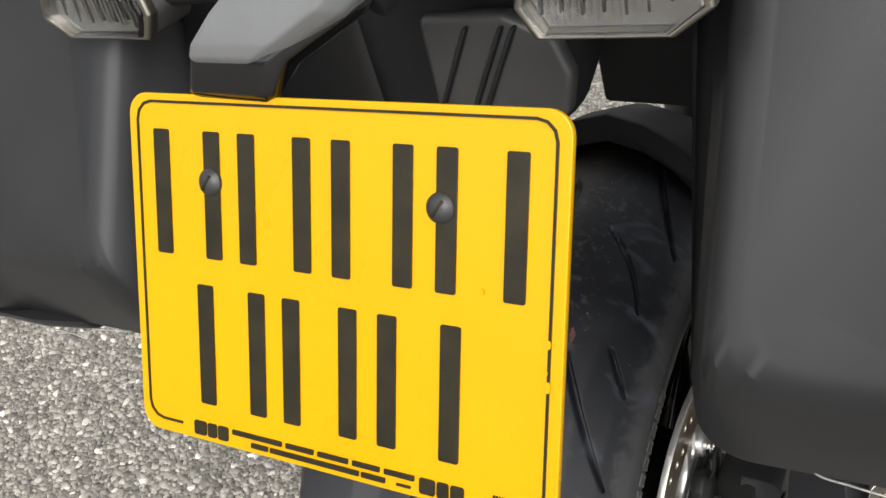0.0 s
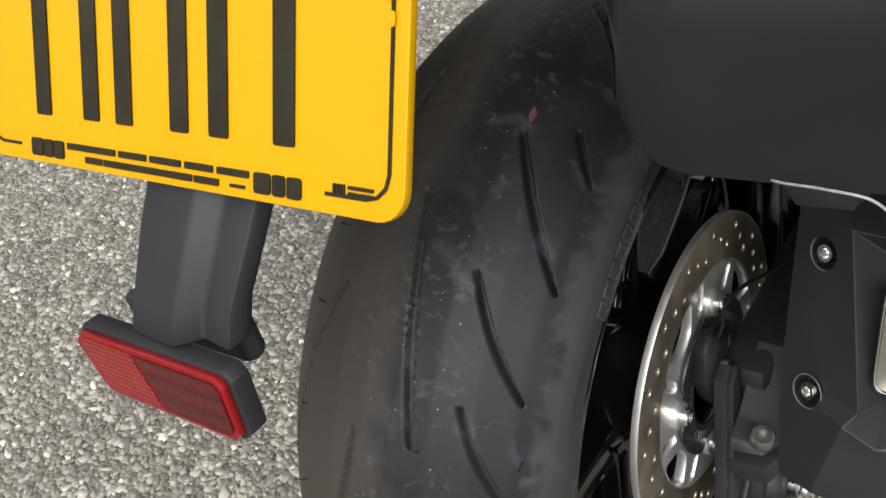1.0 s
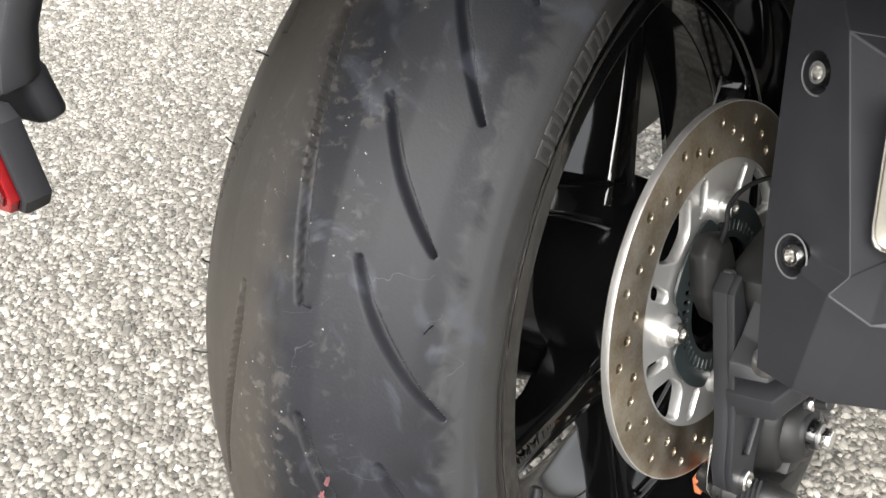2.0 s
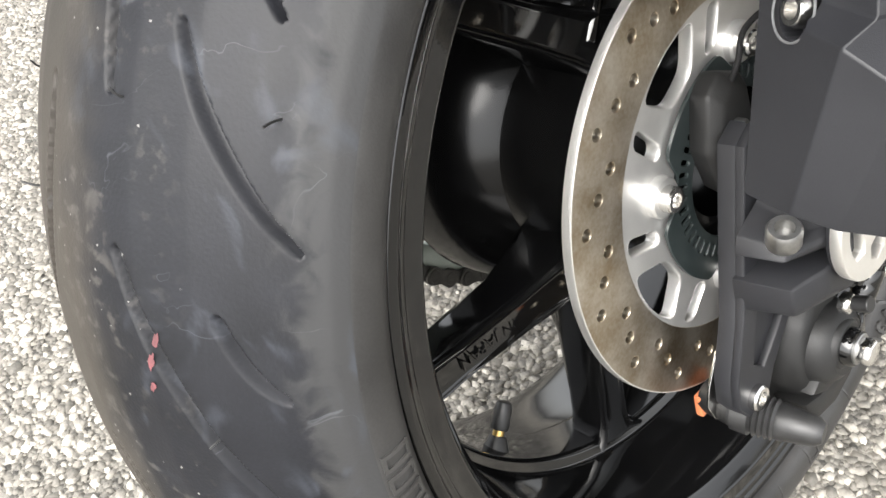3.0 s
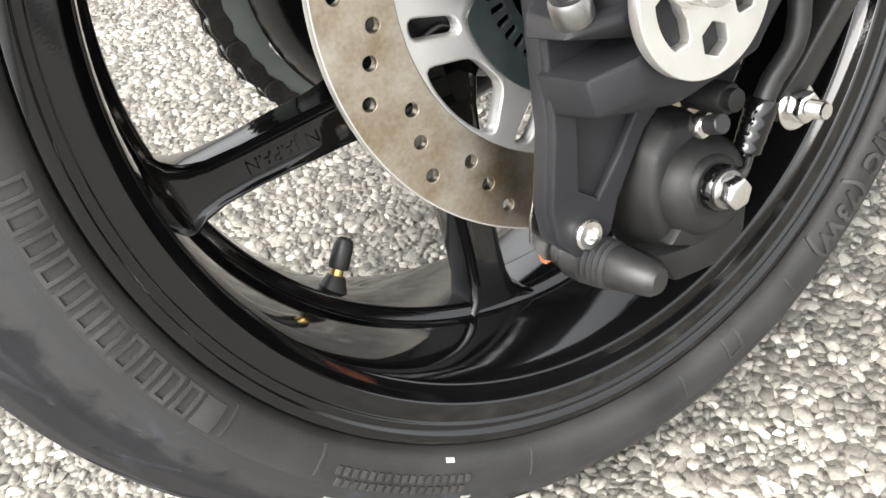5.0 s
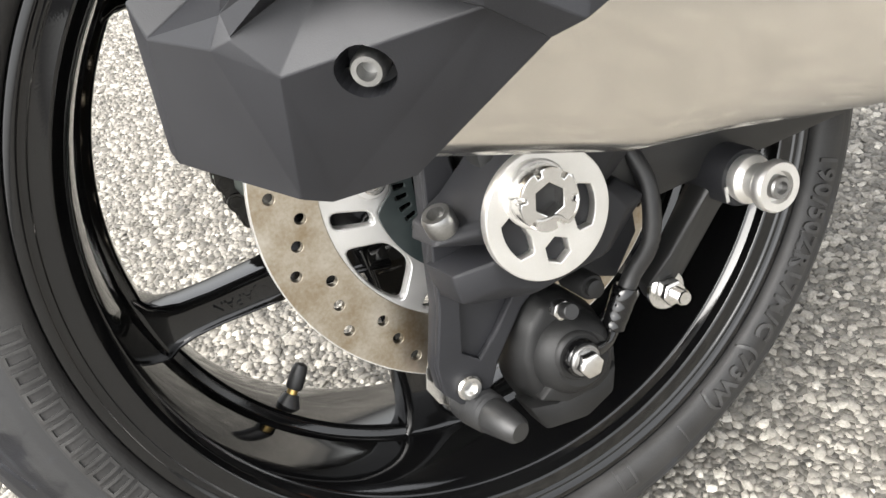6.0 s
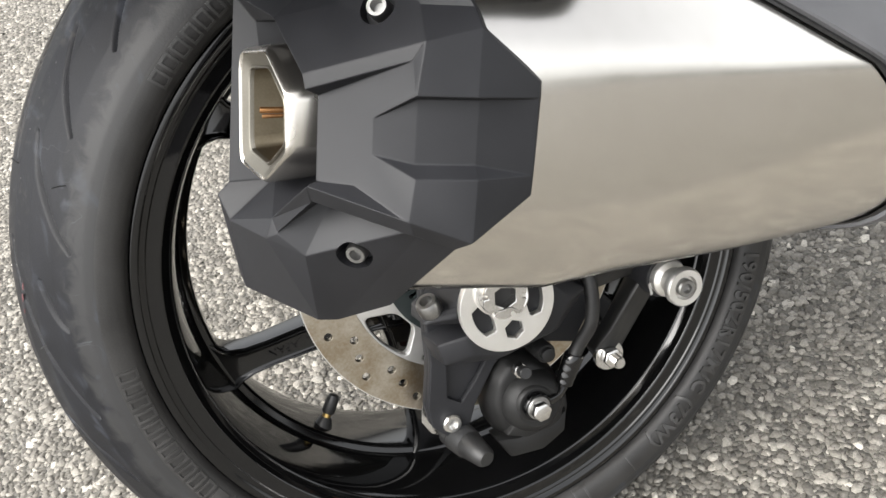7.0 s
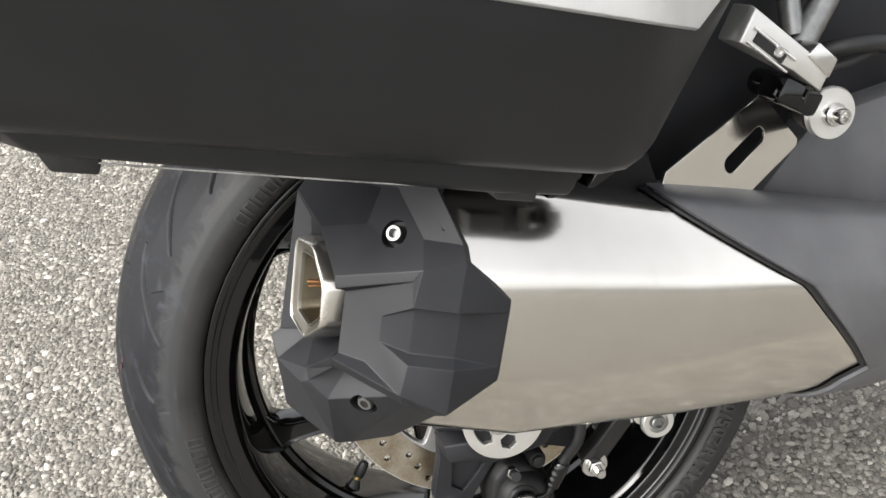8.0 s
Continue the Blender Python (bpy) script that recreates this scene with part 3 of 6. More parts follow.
def side_r(r):
    """x of the right sidewall at a radius."""
    u, X, Rr = PROFILE
    n = len(u) // 2
    return float(np.interp(-r, -Rr[n:], X[n:]))


def on_sidewall(mid, r0, proud=0.0006, flip=1):
    """Wraps letters round the sidewall: u along the rim, v outwards."""
    def put(u, v, w):
        r = r0 + v * flip
        a = radians(mid) - flip * u / r0
        return (side_r(r) + proud + w, r * math.cos(a), r * math.sin(a))
    return put


def arc_bar(r0, r1, a0, a1, lift=0.0009, n=8):
    """A raised bar on the sidewall between two radii and two angles."""
    m = max(2, int((r1 - r0) / 0.0025) + 1)
    rings = []
    for i in range(n + 1):
        a = radians(a0 + (a1 - a0) * i / n)
        rs = [r0 + (r1 - r0) * k / (m - 1) for k in range(m)]
        rings.append([Vector((side_r(r) + d, r * math.cos(a), r * math.sin(a))) for r, d in [(r, lift) for r in rs] + [(r, -0.001) for r in rs[::-1]]])
    return loft(rings)


# wheel rim with six spokes
RIM = [(0.0790, 0.2328), (0.0872, 0.2324), (0.0889, 0.2312), (0.0889, 0.2268), (0.0876, 0.2256), (0.0868, 0.2238), (0.0866, 0.2222), (0.0853, 0.2212), (0.0856, 0.2128), (0.0848, 0.2114), (0.0811, 0.2095), (0.0800, 0.2086), (0.0770, 0.2062), (0.0762, 0.2050), (0.0640, 0.2022), (0.0500, 0.2003), (0.0350, 0.1985), (0.0210, 0.1975), (0.0190, 0.1962), (0.0172, 0.1915), (0.0140, 0.1900)]
rim = part("wheel_rim", bevelled(wheel_lathe(RIM + [(-x, min(r, 0.1990 + (x - 0.02) * 0.24) if 0.0205 < x < 0.0860 and r < 0.222 else r) for x, r in RIM[::-1]] + [(-0.0700, 0.2240), (0.0700, 0.2240)], 200, True), 0.0005, 2, 14),
    GLOSS, bike, "gloss black cast alloy wheel with six spokes", angle=50)
rim.matrix_basis = pose(WHEEL_X, 0, 0)


part("barrel_band", wheel_lathe([(-0.0862, 0.2146), (-0.0850, 0.2136), (-0.0700, 0.2098), (-0.0450, 0.2038), (-0.0240, 0.1988), (-0.0215, 0.1978)], 180), BARREL, rim, "silver-grey inner face of the barrel")


def spoke_line(k):
    """Root near the hub and end at the rim of one spoke; neighbours meet in pairs."""
    end = radians(193.7 + 60 * k)
    root = radians(222.9 + 120 * (k // 2))
    return Vector((0.066 * math.cos(root), 0.066 * math.sin(root))), Vector((0.1985 * math.cos(end), 0.1985 * math.sin(end)))


def spoke(k):
    """A tapered cast spoke with a hollowed flank."""
    p, q = spoke_line(k)
    d = (q - p).normalized()
    side = Vector((-d.y, d.x))
    rings = []
    for f, w, t in ((0, 0.019, 0.030), (0.15, 0.0150, 0.027), (0.4, 0.0122, 0.0245), (0.72, 0.0110, 0.0220), (0.84, 0.0118, 0.0215), (0.91, 0.0145, 0.021), (0.96, 0.020, 0.0205), (1.0, 0.030, 0.020)):
        h = 0.80
        e = -0.008 - 0.016 * max(0.0, 1 - 3.2 * f)
        ring = [(t, w * h), (t - 0.004, w), (e + 0.004, w), (e, w * h), (e, -w * h), (e + 0.004, -w), (t - 0.004, -w), (t, -w * h), (t - 0.0022, -w * 0.62), (t - 0.0022, w * 0.62)]
        c = p + (q - p) * f
        rings.append([Vector((x, *(c + side * y))) for x, y in ring])
    return bevelled(loft(rings), 0.0013, 2, 25)


for k in range(6):
    part("spoke", spoke(k), GLOSS, rim)
part("hub", joined(
    wheel_lathe([(0.0765, 0.030), (0.0765, 0.056), (0.074, 0.058), (0.060, 0.058), (0.045, 0.056), (0.03, 0.062), (-0.015, 0.070), (-0.030, 0.088), (-0.045, 0.097), (-0.070, 0.099), (-0.0765, 0.094), (-0.0765, 0.03)], 72)),
    DRUM, rim, angle=30)


def on_spoke(u, v, w):
    p, q = spoke_line(0)
    d = (q - p).normalized()
    c = p + (q - p) * 0.50 + d * u + Vector((-d.y, d.x)) * v
    return (0.0212 + w, c.x, c.y)


part("cast_lettering", lettering("MADE IN JAPAN", 0.0088, 0.0012, on_spoke, 1.10), GLOSS, rim, "raised cast words on a spoke")
# valve
vt, vb = Vector((-0.0040, -0.1175, -0.1155)), Vector((0.0000, -0.1400, -0.1425))
va = (vt - vb).normalized()
part("tyre_valve", turned(vb, vb + va * 0.017, [(0, 0.0125), (0.12, 0.0125), (0.17, 0.0098), (0.30, 0.0092), (0.65, 0.0072), (0.95, 0.0052), (1, 0.0048)], 24), HOSE, rim, "black rubber tyre valve with a ribbed cap")
part("valve_stem", rod(vb + va * 0.016, vb + va * 0.021, 0.0034), BRASS, rim, "brass valve stem")
cap = turned(vb + va * 0.0205, vt + va * 0.002, [(0, 0.0050), (0.1, 0.0056), (0.75, 0.0052), (0.95, 0.0042), (1, 0.0025)], 20)
part("valve_cap", cap, HOSE, rim)

# brake disc
holes = []
for i in range(48):
    a = radians(168.2 + i * 7.5)
    r = (0.1142, 0.1004, 0.1066)[i % 3]
    holes.append(ring_pts(0.0031, 14, (r * math.cos(a), r * math.sin(a))))
disc = part("brake_disc", side_plate([ring_pts(0.1246, 160), ring_pts(0.0890, 120)] + holes, 0.0827, 0.005, 0.0004), DISC, bike, "drilled steel brake disc with light surface rust", angle=40)
def eased(poly, r, n=4):
    """Rounds the corners of a polygon."""
    out = []
    for i in range(len(poly)):
        p0, p1, p2 = (Vector(poly[(i + d) % len(poly)]) for d in (-1, 0, 1))
        p, q = (p1 + (e - p1).normalized() * min(r, 0.48 * (e - p1).length) for e in (p0, p2))
        out += [tuple((1 - t) ** 2 * p + 2 * t * (1 - t) * p1 + t * t * q) for t in (k / (n - 1) for k in range(n))]
    return out


def polar(*pts):
    """Points from radius and degrees."""
    return [(r * math.cos(radians(a)), r * math.sin(radians(a))) for r, a in pts]


cuts = []
for k in range(4):
    b = 90 * k
    cuts += [eased(polar((0.0852, b + 177.6), (0.0862, b + 183.6), (0.0643, b + 190.4), (0.0641, b + 183.0)), 0.004),
             eased(polar((0.0859, b + 192.4), (0.0872, b + 200), (0.0874, b + 208), (0.0872, b + 216), (0.0862, b + 224.5), (0.0647, b + 219), (0.0636, b + 210), (0.0651, b + 201)), 0.005),
             eased(polar((0.0862, b + 232.0), (0.0852, b + 238.0), (0.0643, b + 242.0), (0.0643, b + 235.0)), 0.004)]
part("disc_carrier", side_plate([ring_pts(0.0926, 140), ring_pts(0.048, 80)] + cuts, 0.0807, 0.0080, 0.0011), CARRIER, disc, "pale aluminium disc carrier", angle=40)
part("disc_edge", side_plate([ring_pts(0.12495, 160), ring_pts(0.1242, 160)], 0.0827, 0.0052, 0.0002), ALU, disc, "bright outer edge of the disc", angle=40)
for k in range(4):
    a = radians(167.2 + 90 * k)
    c = Vector((0.0894, 0.0612 * math.cos(a), 0.0612 * math.sin(a)))
    part("disc_boss", turned(c - Vector((0.006, 0, 0)), c, [(0, 0.0105), (0.8, 0.0105), (1, 0.0095)], 28), CARRIER, disc)
    part("disc_bolt", bolt_head(c + Vector((0.003, 0, 0)), (1, 0, 0), 0.0066, 0.006), CHROME, disc)
slots = []
for i in range(48):
    slots.append(arc_slot(0.0428, 0.0500, i * 7.5, i * 7.5 + 3.6, 0.2, 2))
scallop = []
for i in range(144):
    a = i * 2.5
    near = abs((a - 167.2 + 45) % 90 - 45)
    k = min(1.0, max(0.0, (near - 7.0) / 13.0))
    scallop.append((0.0508 + 0.0112 * k * k * (3 - 2 * k), a))
part("abs_ring", side_plate([polar(*scallop), ring_pts(0.0385, 72)] + slots, 0.0874, 0.002, 0.0003), SENSOR, disc, "dark slotted sensor ring", angle=40)

# sprocket and chain on the far side
SX, PR, NT = -0.100, 0.1112, 44
teeth = []
for i in range(NT):
    a = 2 * math.pi * (i + 0.5) / NT
    for da, r in ((-0.030, PR - 0.0035), (-0.012, PR + 0.0048), (0.012, PR + 0.0048), (0.030, PR - 0.0035), (0.0714, PR - 0.0052)):
        teeth.append((r * math.cos(a + da), r * math.sin(a + da)))
sprocket = part("rear_sprocket", side_plate([teeth, ring_pts(0.052, 60)] + [arc_slot(0.070, 0.094, 14 + 60 * k, 48 + 60 * k, 0.45) for k in range(6)], SX, 0.006, 0.0004), SPROCKET, bike, "grey steel rear sprocket", angle=40)
for k in range(6):
    a = radians(1 + 60 * k)
    part("sprocket_nut", hex_head((SX + 0.008, 0.066 * math.cos(a), 0.066 * math.sin(a)), (1, 0, 0), 0.0095, 0.009), CHROME, sprocket)
chain = new("drive_chain")
chain.parent = bike
tagged(chain, "oily black drive chain round the sprocket")


def link_mesh(inner):
    w, off = (0.0062, 0.0052) if inner else (0.0066, 0.0078)
    half = 0.0079
    out = [(-half + w * math.cos(a), w * math.sin(a)) for a in np.linspace(math.pi / 2, 1.5 * math.pi, 7)] + [(0, -w * 0.72)] + [(half + w * math.cos(a), w * math.sin(a)) for a in np.linspace(-math.pi / 2, math.pi / 2, 7)] + [(0, w * 0.72)]
    bms = []
    for s in (-1, 1):
        m2 = plate([out], 0.0021, 0.0003, lambda u, v, w2: (s * off + w2, u, v))
        b = bmesh.new()
        b.from_mesh(m2)
        bpy.data.meshes.remove(m2)
        bms.append(b)
    for e in (-half, half):
        bms.append(rod((-0.0095, e, 0), (0.0095, e, 0), 0.0026 if not inner else 0.0048, 10))
    j = joined(*bms)
    m3 = bpy.data.meshes.new("chain_link")
    j.to_mesh(m3)
    j.free()
    return finish(m3, CHAIN)


links = [link_mesh(True), link_mesh(False)]
lines = []
for i in range(24):
    a = 2 * math.pi * (i + 0.5) / NT + radians(88)
    lines.append((PR * math.cos(a), PR * math.sin(a), math.degrees(a) + 90))
for i in range(1, 17):
    a = 2 * math.pi * 0.5 / NT + radians(88)
    lines.append((PR * math.cos(a) + 0.01588 * i, PR * math.sin(a) + 0.0002 * i, 181))
    a = 2 * math.pi * 23.5 / NT + radians(88)
    lines.append((PR * math.cos(a) + 0.01588 * i, PR * math.sin(a) + 0.0016 * i, 4))
for i, (y, z, turn) in enumerate(lines):
    ob = new("chain_link", links[i % 2])
    ob.parent = chain
    ob.matrix_basis = pose(SX, y, z, turn, 0, 0)

# swingarm arms
def slab(outline, x0, x1, bevel, mat, parent, name, label=""):
    bm = loft([[Vector((x0, y, z)) for y, z in outline], [Vector((x1, y, z)) for y, z in outline]])
    return part(name, bevelled(bm, bevel, 2), mat, parent, label)


swing = slab([(-0.022, -0.034), (0.06, -0.046), (0.34, -0.052), (0.50, -0.03), (0.50, 0.055), (0.34, 0.050), (0.05, 0.034), (-0.022, 0.030)], 0.104, 0.140, 0.008, SATIN, bike, "swingarm", "satin black swingarm")
slab([(-0.05, -0.034), (0.06, -0.040), (0.34, -0.050), (0.50, -0.03), (0.50, 0.055), (0.34, 0.050), (0.05, 0.034), (-0.05, 0.030)], -0.165, -0.128, 0.008, SATIN, swing, "left_arm")
slab([(0.36, -0.04), (0.47, -0.03), (0.47, 0.06), (0.36, 0.06)], -0.13, 0.104, 0.01, SATIN, swing, "cross_brace")

# axle adjuster on the right
adj = part("axle_adjuster", bevelled(loft([[Vector((x, y, z)) for y, z in ring] for x, ring in (
    (0.126, [(-0.061, -0.013), (-0.058, -0.004), (-0.040, 0.004), (-0.020, 0.018), (0.005, 0.036), (0.05, 0.038), (0.075, 0.0), (0.045, -0.02), (-0.028, -0.0250)]),
    (0.150, [(-0.059, -0.012), (-0.053, -0.0085), (-0.0375, -0.0070), (-0.0175, 0.005), (0.008, 0.031), (0.05, 0.034), (0.068, 0.0), (0.040, -0.018), (-0.0275, -0.0240)]),
    (0.1575, [(-0.038, -0.0125), (-0.036, -0.0105), (-0.030, -0.006), (-0.014, 0.004), (0.008, 0.024), (0.035, 0.026), (0.045, 0.0), (0.030, -0.014), (-0.026, -0.0225)]))]), 0.0012, 2, 12), MATTE, bike, "faceted black axle adjuster cover")
part("lower_cover", bevelled(loft([[Vector((x, y, z)) for y, z in ring] for x, ring in (
    (0.120, [(-0.057, -0.031), (-0.056, -0.050), (-0.016, -0.061), (0.036, -0.058), (0.066, -0.034), (0.05, -0.018), (-0.026, -0.029)]),
    (0.150, [(-0.0545, -0.0305), (-0.053, -0.047), (-0.016, -0.0585), (0.033, -0.055), (0.06, -0.034), (0.045, -0.018), (-0.027, -0.0285)]),
    (0.157, [(-0.034, -0.030), (-0.033, -0.044), (-0.012, -0.0545), (0.026, -0.052), (0.044, -0.034), (0.035, -0.018), (-0.026, -0.0275)]))]), 0.0015, 2, 15), MATTE, adj)
pc = (-0.003, -0.0140)
hexh = ring_pts(0.0072, 6, (pc[0], pc[1] - 0.0195), radians(30))
wins = []
for a0, a1 in ((160, 230), (-46, 24)):
    wins.append([(pc[0] + u, pc[1] + v) for u, v in arc_slot(0.0140, 0.0258, a0, a1, 0.45, 8)])
part("adjuster_plate", side_plate([ring_pts(0.034, 90, pc)] + wins + [hexh], 0.1625, 0.006, 0.0006), ALU, adj, "bright machined aluminium plate with cut-outs")
part("plate_backing", side_plate([ring_pts(0.0325, 60, pc)], 0.1585, 0.003, 0.0004), MATTE, adj)
part("axle_washer", turned((0.165, -0.0075, -0.001), (0.1685, -0.0075, -0.001), [(0, 0.0172), (0.8, 0.0172), (1, 0.0165)], 36), ALU, adj)
nut = []
for i in range(6):
    for da, r in ((-24, 0.0152), (-12, 0.0156), (0, 0.0157), (12, 0.0156), (24, 0.0152), (25, 0.0120), (35, 0.0120)):
        a = radians(60 * i + da + 10)
        nut.append((-0.0075 + r * math.cos(a), -0.001 + r * math.sin(a)))
part("axle_nut", side_plate([nut, ring_pts(0.0082, 6, (-0.0075, -0.001), 0.3)], 0.1740, 0.011, 0.0007), CHROME, adj, "castellated axle nut round a hollow axle")
# Black disc closes the hollow axle in place of the shade inside.
part("axle_bore_shade", side_plate([ring_pts(0.0100, 24, (-0.0075, -0.001))], 0.1700, 0.003, 0.0003), HOSE, adj)
part("split_pin", tube([(0.1755, -0.0225, 0.003), (0.1785, -0.016, -0.008), (0.1790, -0.006, -0.0100), (0.1785, 0.000, -0.0150), (0.1770, 0.0075, -0.008), (0.174, 0.0085, 0.004)], 0.0012, 8), CHROME, adj)

# wheel speed sensor beside the hub
sensor = part("speed_sensor", bevelled(loft([[Vector((x, y, z)) for y, z in ring] for x, ring in (
    (0.0945, [(-0.040, 0.026), (-0.035, 0.052), (-0.024, 0.060), (-0.010, 0.054), (-0.006, 0.010), (-0.014, -0.002), (-0.032, 0.002)]),
    (0.1060, [(-0.042, 0.026), (-0.037, 0.054), (-0.024, 0.061), (-0.008, 0.054), (-0.004, 0.010), (-0.014, -0.004), (-0.034, 0.000)]),
    (0.1120, [(-0.036, 0.026), (-0.032, 0.048), (-0.024, 0.054), (-0.012, 0.048), (-0.008, 0.012), (-0.016, 0.002), (-0.030, 0.006)]))]), 0.0018, 2, 15), CAST, bike, "black wheel speed sensor beside the hub")
part("sensor_bolt", bolt_head((0.1140, -0.0250, 0.0330), (1, 0, 0), 0.0052, 0.006), ZINC, sensor)
part("sensor_cable", tube([(0.108, -0.022, 0.052), (0.112, -0.018, 0.064), (0.112, -0.010, 0.076), (0.118, 0.010, 0.080), (0.128, 0.06, 0.065), (0.130, 0.12, 0.056)], 0.0015, 10), DULL, sensor)

# rear brake caliper
leg = [(-0.0300, 0.040), (-0.0420, 0.034), (-0.0500, -0.010), (-0.0580, -0.056), (-0.0690, -0.088), (-0.0695, -0.104), (-0.062, -0.115), (-0.050, -0.118), (-0.041, -0.112), (-0.034, -0.100), (-0.012, -0.076), (0.002, -0.068), (0.002, -0.050), (-0.022, -0.030), (-0.028, 0.000)]
bracket = part("caliper_bracket", side_plate([leg], 0.1165, 0.010, 0.0015), MATTE, bike, "black cast brake caliper bracket")
part("bracket_rib", side_plate([leg, [(-0.0440, -0.052), (-0.0525, -0.086), (-0.0440, -0.094), (-0.0300, -0.082), (-0.0120, -0.063), (-0.0150, -0.050)]], 0.1235, 0.005, 0.0012), MATTE, bracket)
part("bracket_web", side_plate([[(0.000, -0.028), (0.050, -0.016), (0.084, -0.040), (0.082, -0.078), (0.062, -0.100), (0.036, -0.088), (0.004, -0.070)]], 0.0985, 0.007, 0.0012), MATTE, bracket, "black cast web behind the hose")
part("pad_pin_bolt", bolt_head((0.1275, -0.0555, -0.1055), (1, 0, 0), 0.0072, 0.006), CHROME, bracket)
part("bracket_bolt", bolt_head((0.147, -0.051, -0.002), (0.25, -0.25, 0.93), 0.0082, 0.011), ZINC, bracket, "large plated socket bolt")
cal = part("brake_caliper", bevelled(joined(loft([[Vector((x, y * k2 + oy * (1 - k2), z * k2 + oz * (1 - k2))) for y, z in (
    (-0.025, -0.102), (-0.0175, -0.084), (-0.004, -0.072), (0.016, -0.079), (0.030, -0.095), (0.038, -0.122), (0.036, -0.138), (0.022, -0.149), (-0.004, -0.152), (-0.019, -0.146), (-0.026, -0.125))] for x, k2 in ((0.098, 1.0), (0.122, 1.0), (0.134, 0.84)) for oy, oz in ((0.004, -0.112),)])), 0.004, 3, 20), CAST, bike, "black sliding brake caliper")
part("piston_housing", turned((0.120, 0.006, -0.112), (0.1460, 0.006, -0.111), [(0, 0.0255), (0.45, 0.0250), (0.70, 0.0232), (0.88, 0.0200), (1, 0.0160)], 44), CAST, cal)
part("union_boss", turned((0.128, 0.0040, -0.1080), (0.1470, 0.0040, -0.1080), [(0, 0.0180), (0.80, 0.0150), (0.94, 0.0142), (1, 0.0128)], 36), CAST, cal)
part("union_collar", turned((0.144, 0.0036, -0.1077), (0.1530, 0.0034, -0.1075), [(0, 0.0108), (0.85, 0.0106), (1, 0.0096)], 36), GLOSS, cal, "glossy black collar under the union bolt")
part("caliper_foot", bevelled(loft([[Vector((x, y, z)) for y, z in ((-0.030, -0.128), (-0.012, -0.134), (0.018, -0.133), (0.030, -0.128), (0.024, -0.146), (0.004, -0.153), (-0.022, -0.148))] for x in (0.118, 0.139)]), 0.003, 2), CAST, cal)
part("union_bolt", hex_head((0.1575, 0.003, -0.1075), (1, 0, 0), 0.0076, 0.0085), CHROME, cal)
part("caliper_ledge", bevelled(loft([[Vector((x, y, z)) for y, z in ((-0.022, -0.128), (-0.006, -0.137), (0.014, -0.138), (0.023, -0.134), (0.031, -0.118), (0.022, -0.112), (0.0, -0.114))] for x in (0.124, 0.1395)]), 0.0025, 2), CAST, cal)
part("union_washer", turned((0.1515, 0.0035, -0.1075), (0.1545, 0.0035, -0.1075), [(0, 0.0088), (0.8, 0.0088), (1, 0.0082)], 32), ZINC, cal)
boot = [(0, 0.0115)]
for i in range(5):
    boot += [(0.20 + i * 0.065, 0.0122 - i * 0.0002), (0.232 + i * 0.065, 0.0098)]
boot += [(0.53, 0.0104), (0.75, 0.0090), (0.93, 0.0078), (1, 0.0055)]
part("slide_pin_boot", turned((0.112, -0.0540, -0.1215), (0.1570, -0.0450, -0.1262), boot, 28), HOSE, cal, "ribbed rubber slide pin boot")
part("pin_bushing", rod((0.094, -0.050, -0.121), (0.115, -0.0535, -0.1213), 0.011), CAST, cal)
part("brake_pad", box((0.0935, -0.050, -0.1235), (0.005, 0.022, 0.014), 0.001), COPPER, cal, "orange edge of the brake pad")
part("pad_spring", side_plate([[(-0.060, -0.078), (-0.0705, -0.096), (-0.0735, -0.106), (-0.0690, -0.118), (-0.058, -0.126), (-0.052, -0.122), (-0.060, -0.110), (-0.056, -0.088)]], 0.1090, 0.0012, 0.0002), CHROME, cal)
part("bleed_nipple", joined(hex_head((0.1500, -0.002, -0.0740), (1, 0, 0), 0.0060, 0.006), rod((0.150, -0.002, -0.074), (0.1600, -0.002, -0.0714), 0.0038)), CHROME, cal)
part("bleed_cap", rod((0.154, -0.002, -0.073), (0.1625, -0.002, -0.0708), 0.0043), HOSE, cal)
part("guide_pin", joined(rod((0.118, 0.023, -0.075), (0.143, 0.023, -0.075), 0.0075), rod((0.142, 0.023, -0.075), (0.147, 0.023, -0.075), 0.0052)), CAST, cal)
hose = part("brake_hose", tube([(0.1408, 0.0405, -0.0915), (0.1425, 0.0490, -0.0790), (0.150, 0.060, -0.060), (0.148, 0.066, -0.03), (0.135, 0.064, 0.0), (0.125, 0.080, 0.03)], 0.0052), HOSE, bike, "black brake hose with a crimped metal end")
part("hose_crimp", turned((0.1390, 0.0312, -0.1070), (0.1415, 0.0445, -0.0850), [(0, 0.0050), (0.05, 0.0066), (0.14, 0.0068), (0.17, 0.0065), (0.24, 0.0068), (0.36, 0.0071), (0.40, 0.0068), (0.46, 0.0071), (0.60, 0.0073), (0.64, 0.0070), (0.70, 0.0074), (0.92, 0.0076), (1, 0.0066)], 24), GLOSS, hose, "ribbed black hose crimp")
part("banjo", tube([(0.149, 0.008, -0.1065), (0.146, 0.016, -0.1095), (0.142, 0.024, -0.1105), (0.139, 0.0312, -0.1070)], 0.0042), GLOSS, hose)

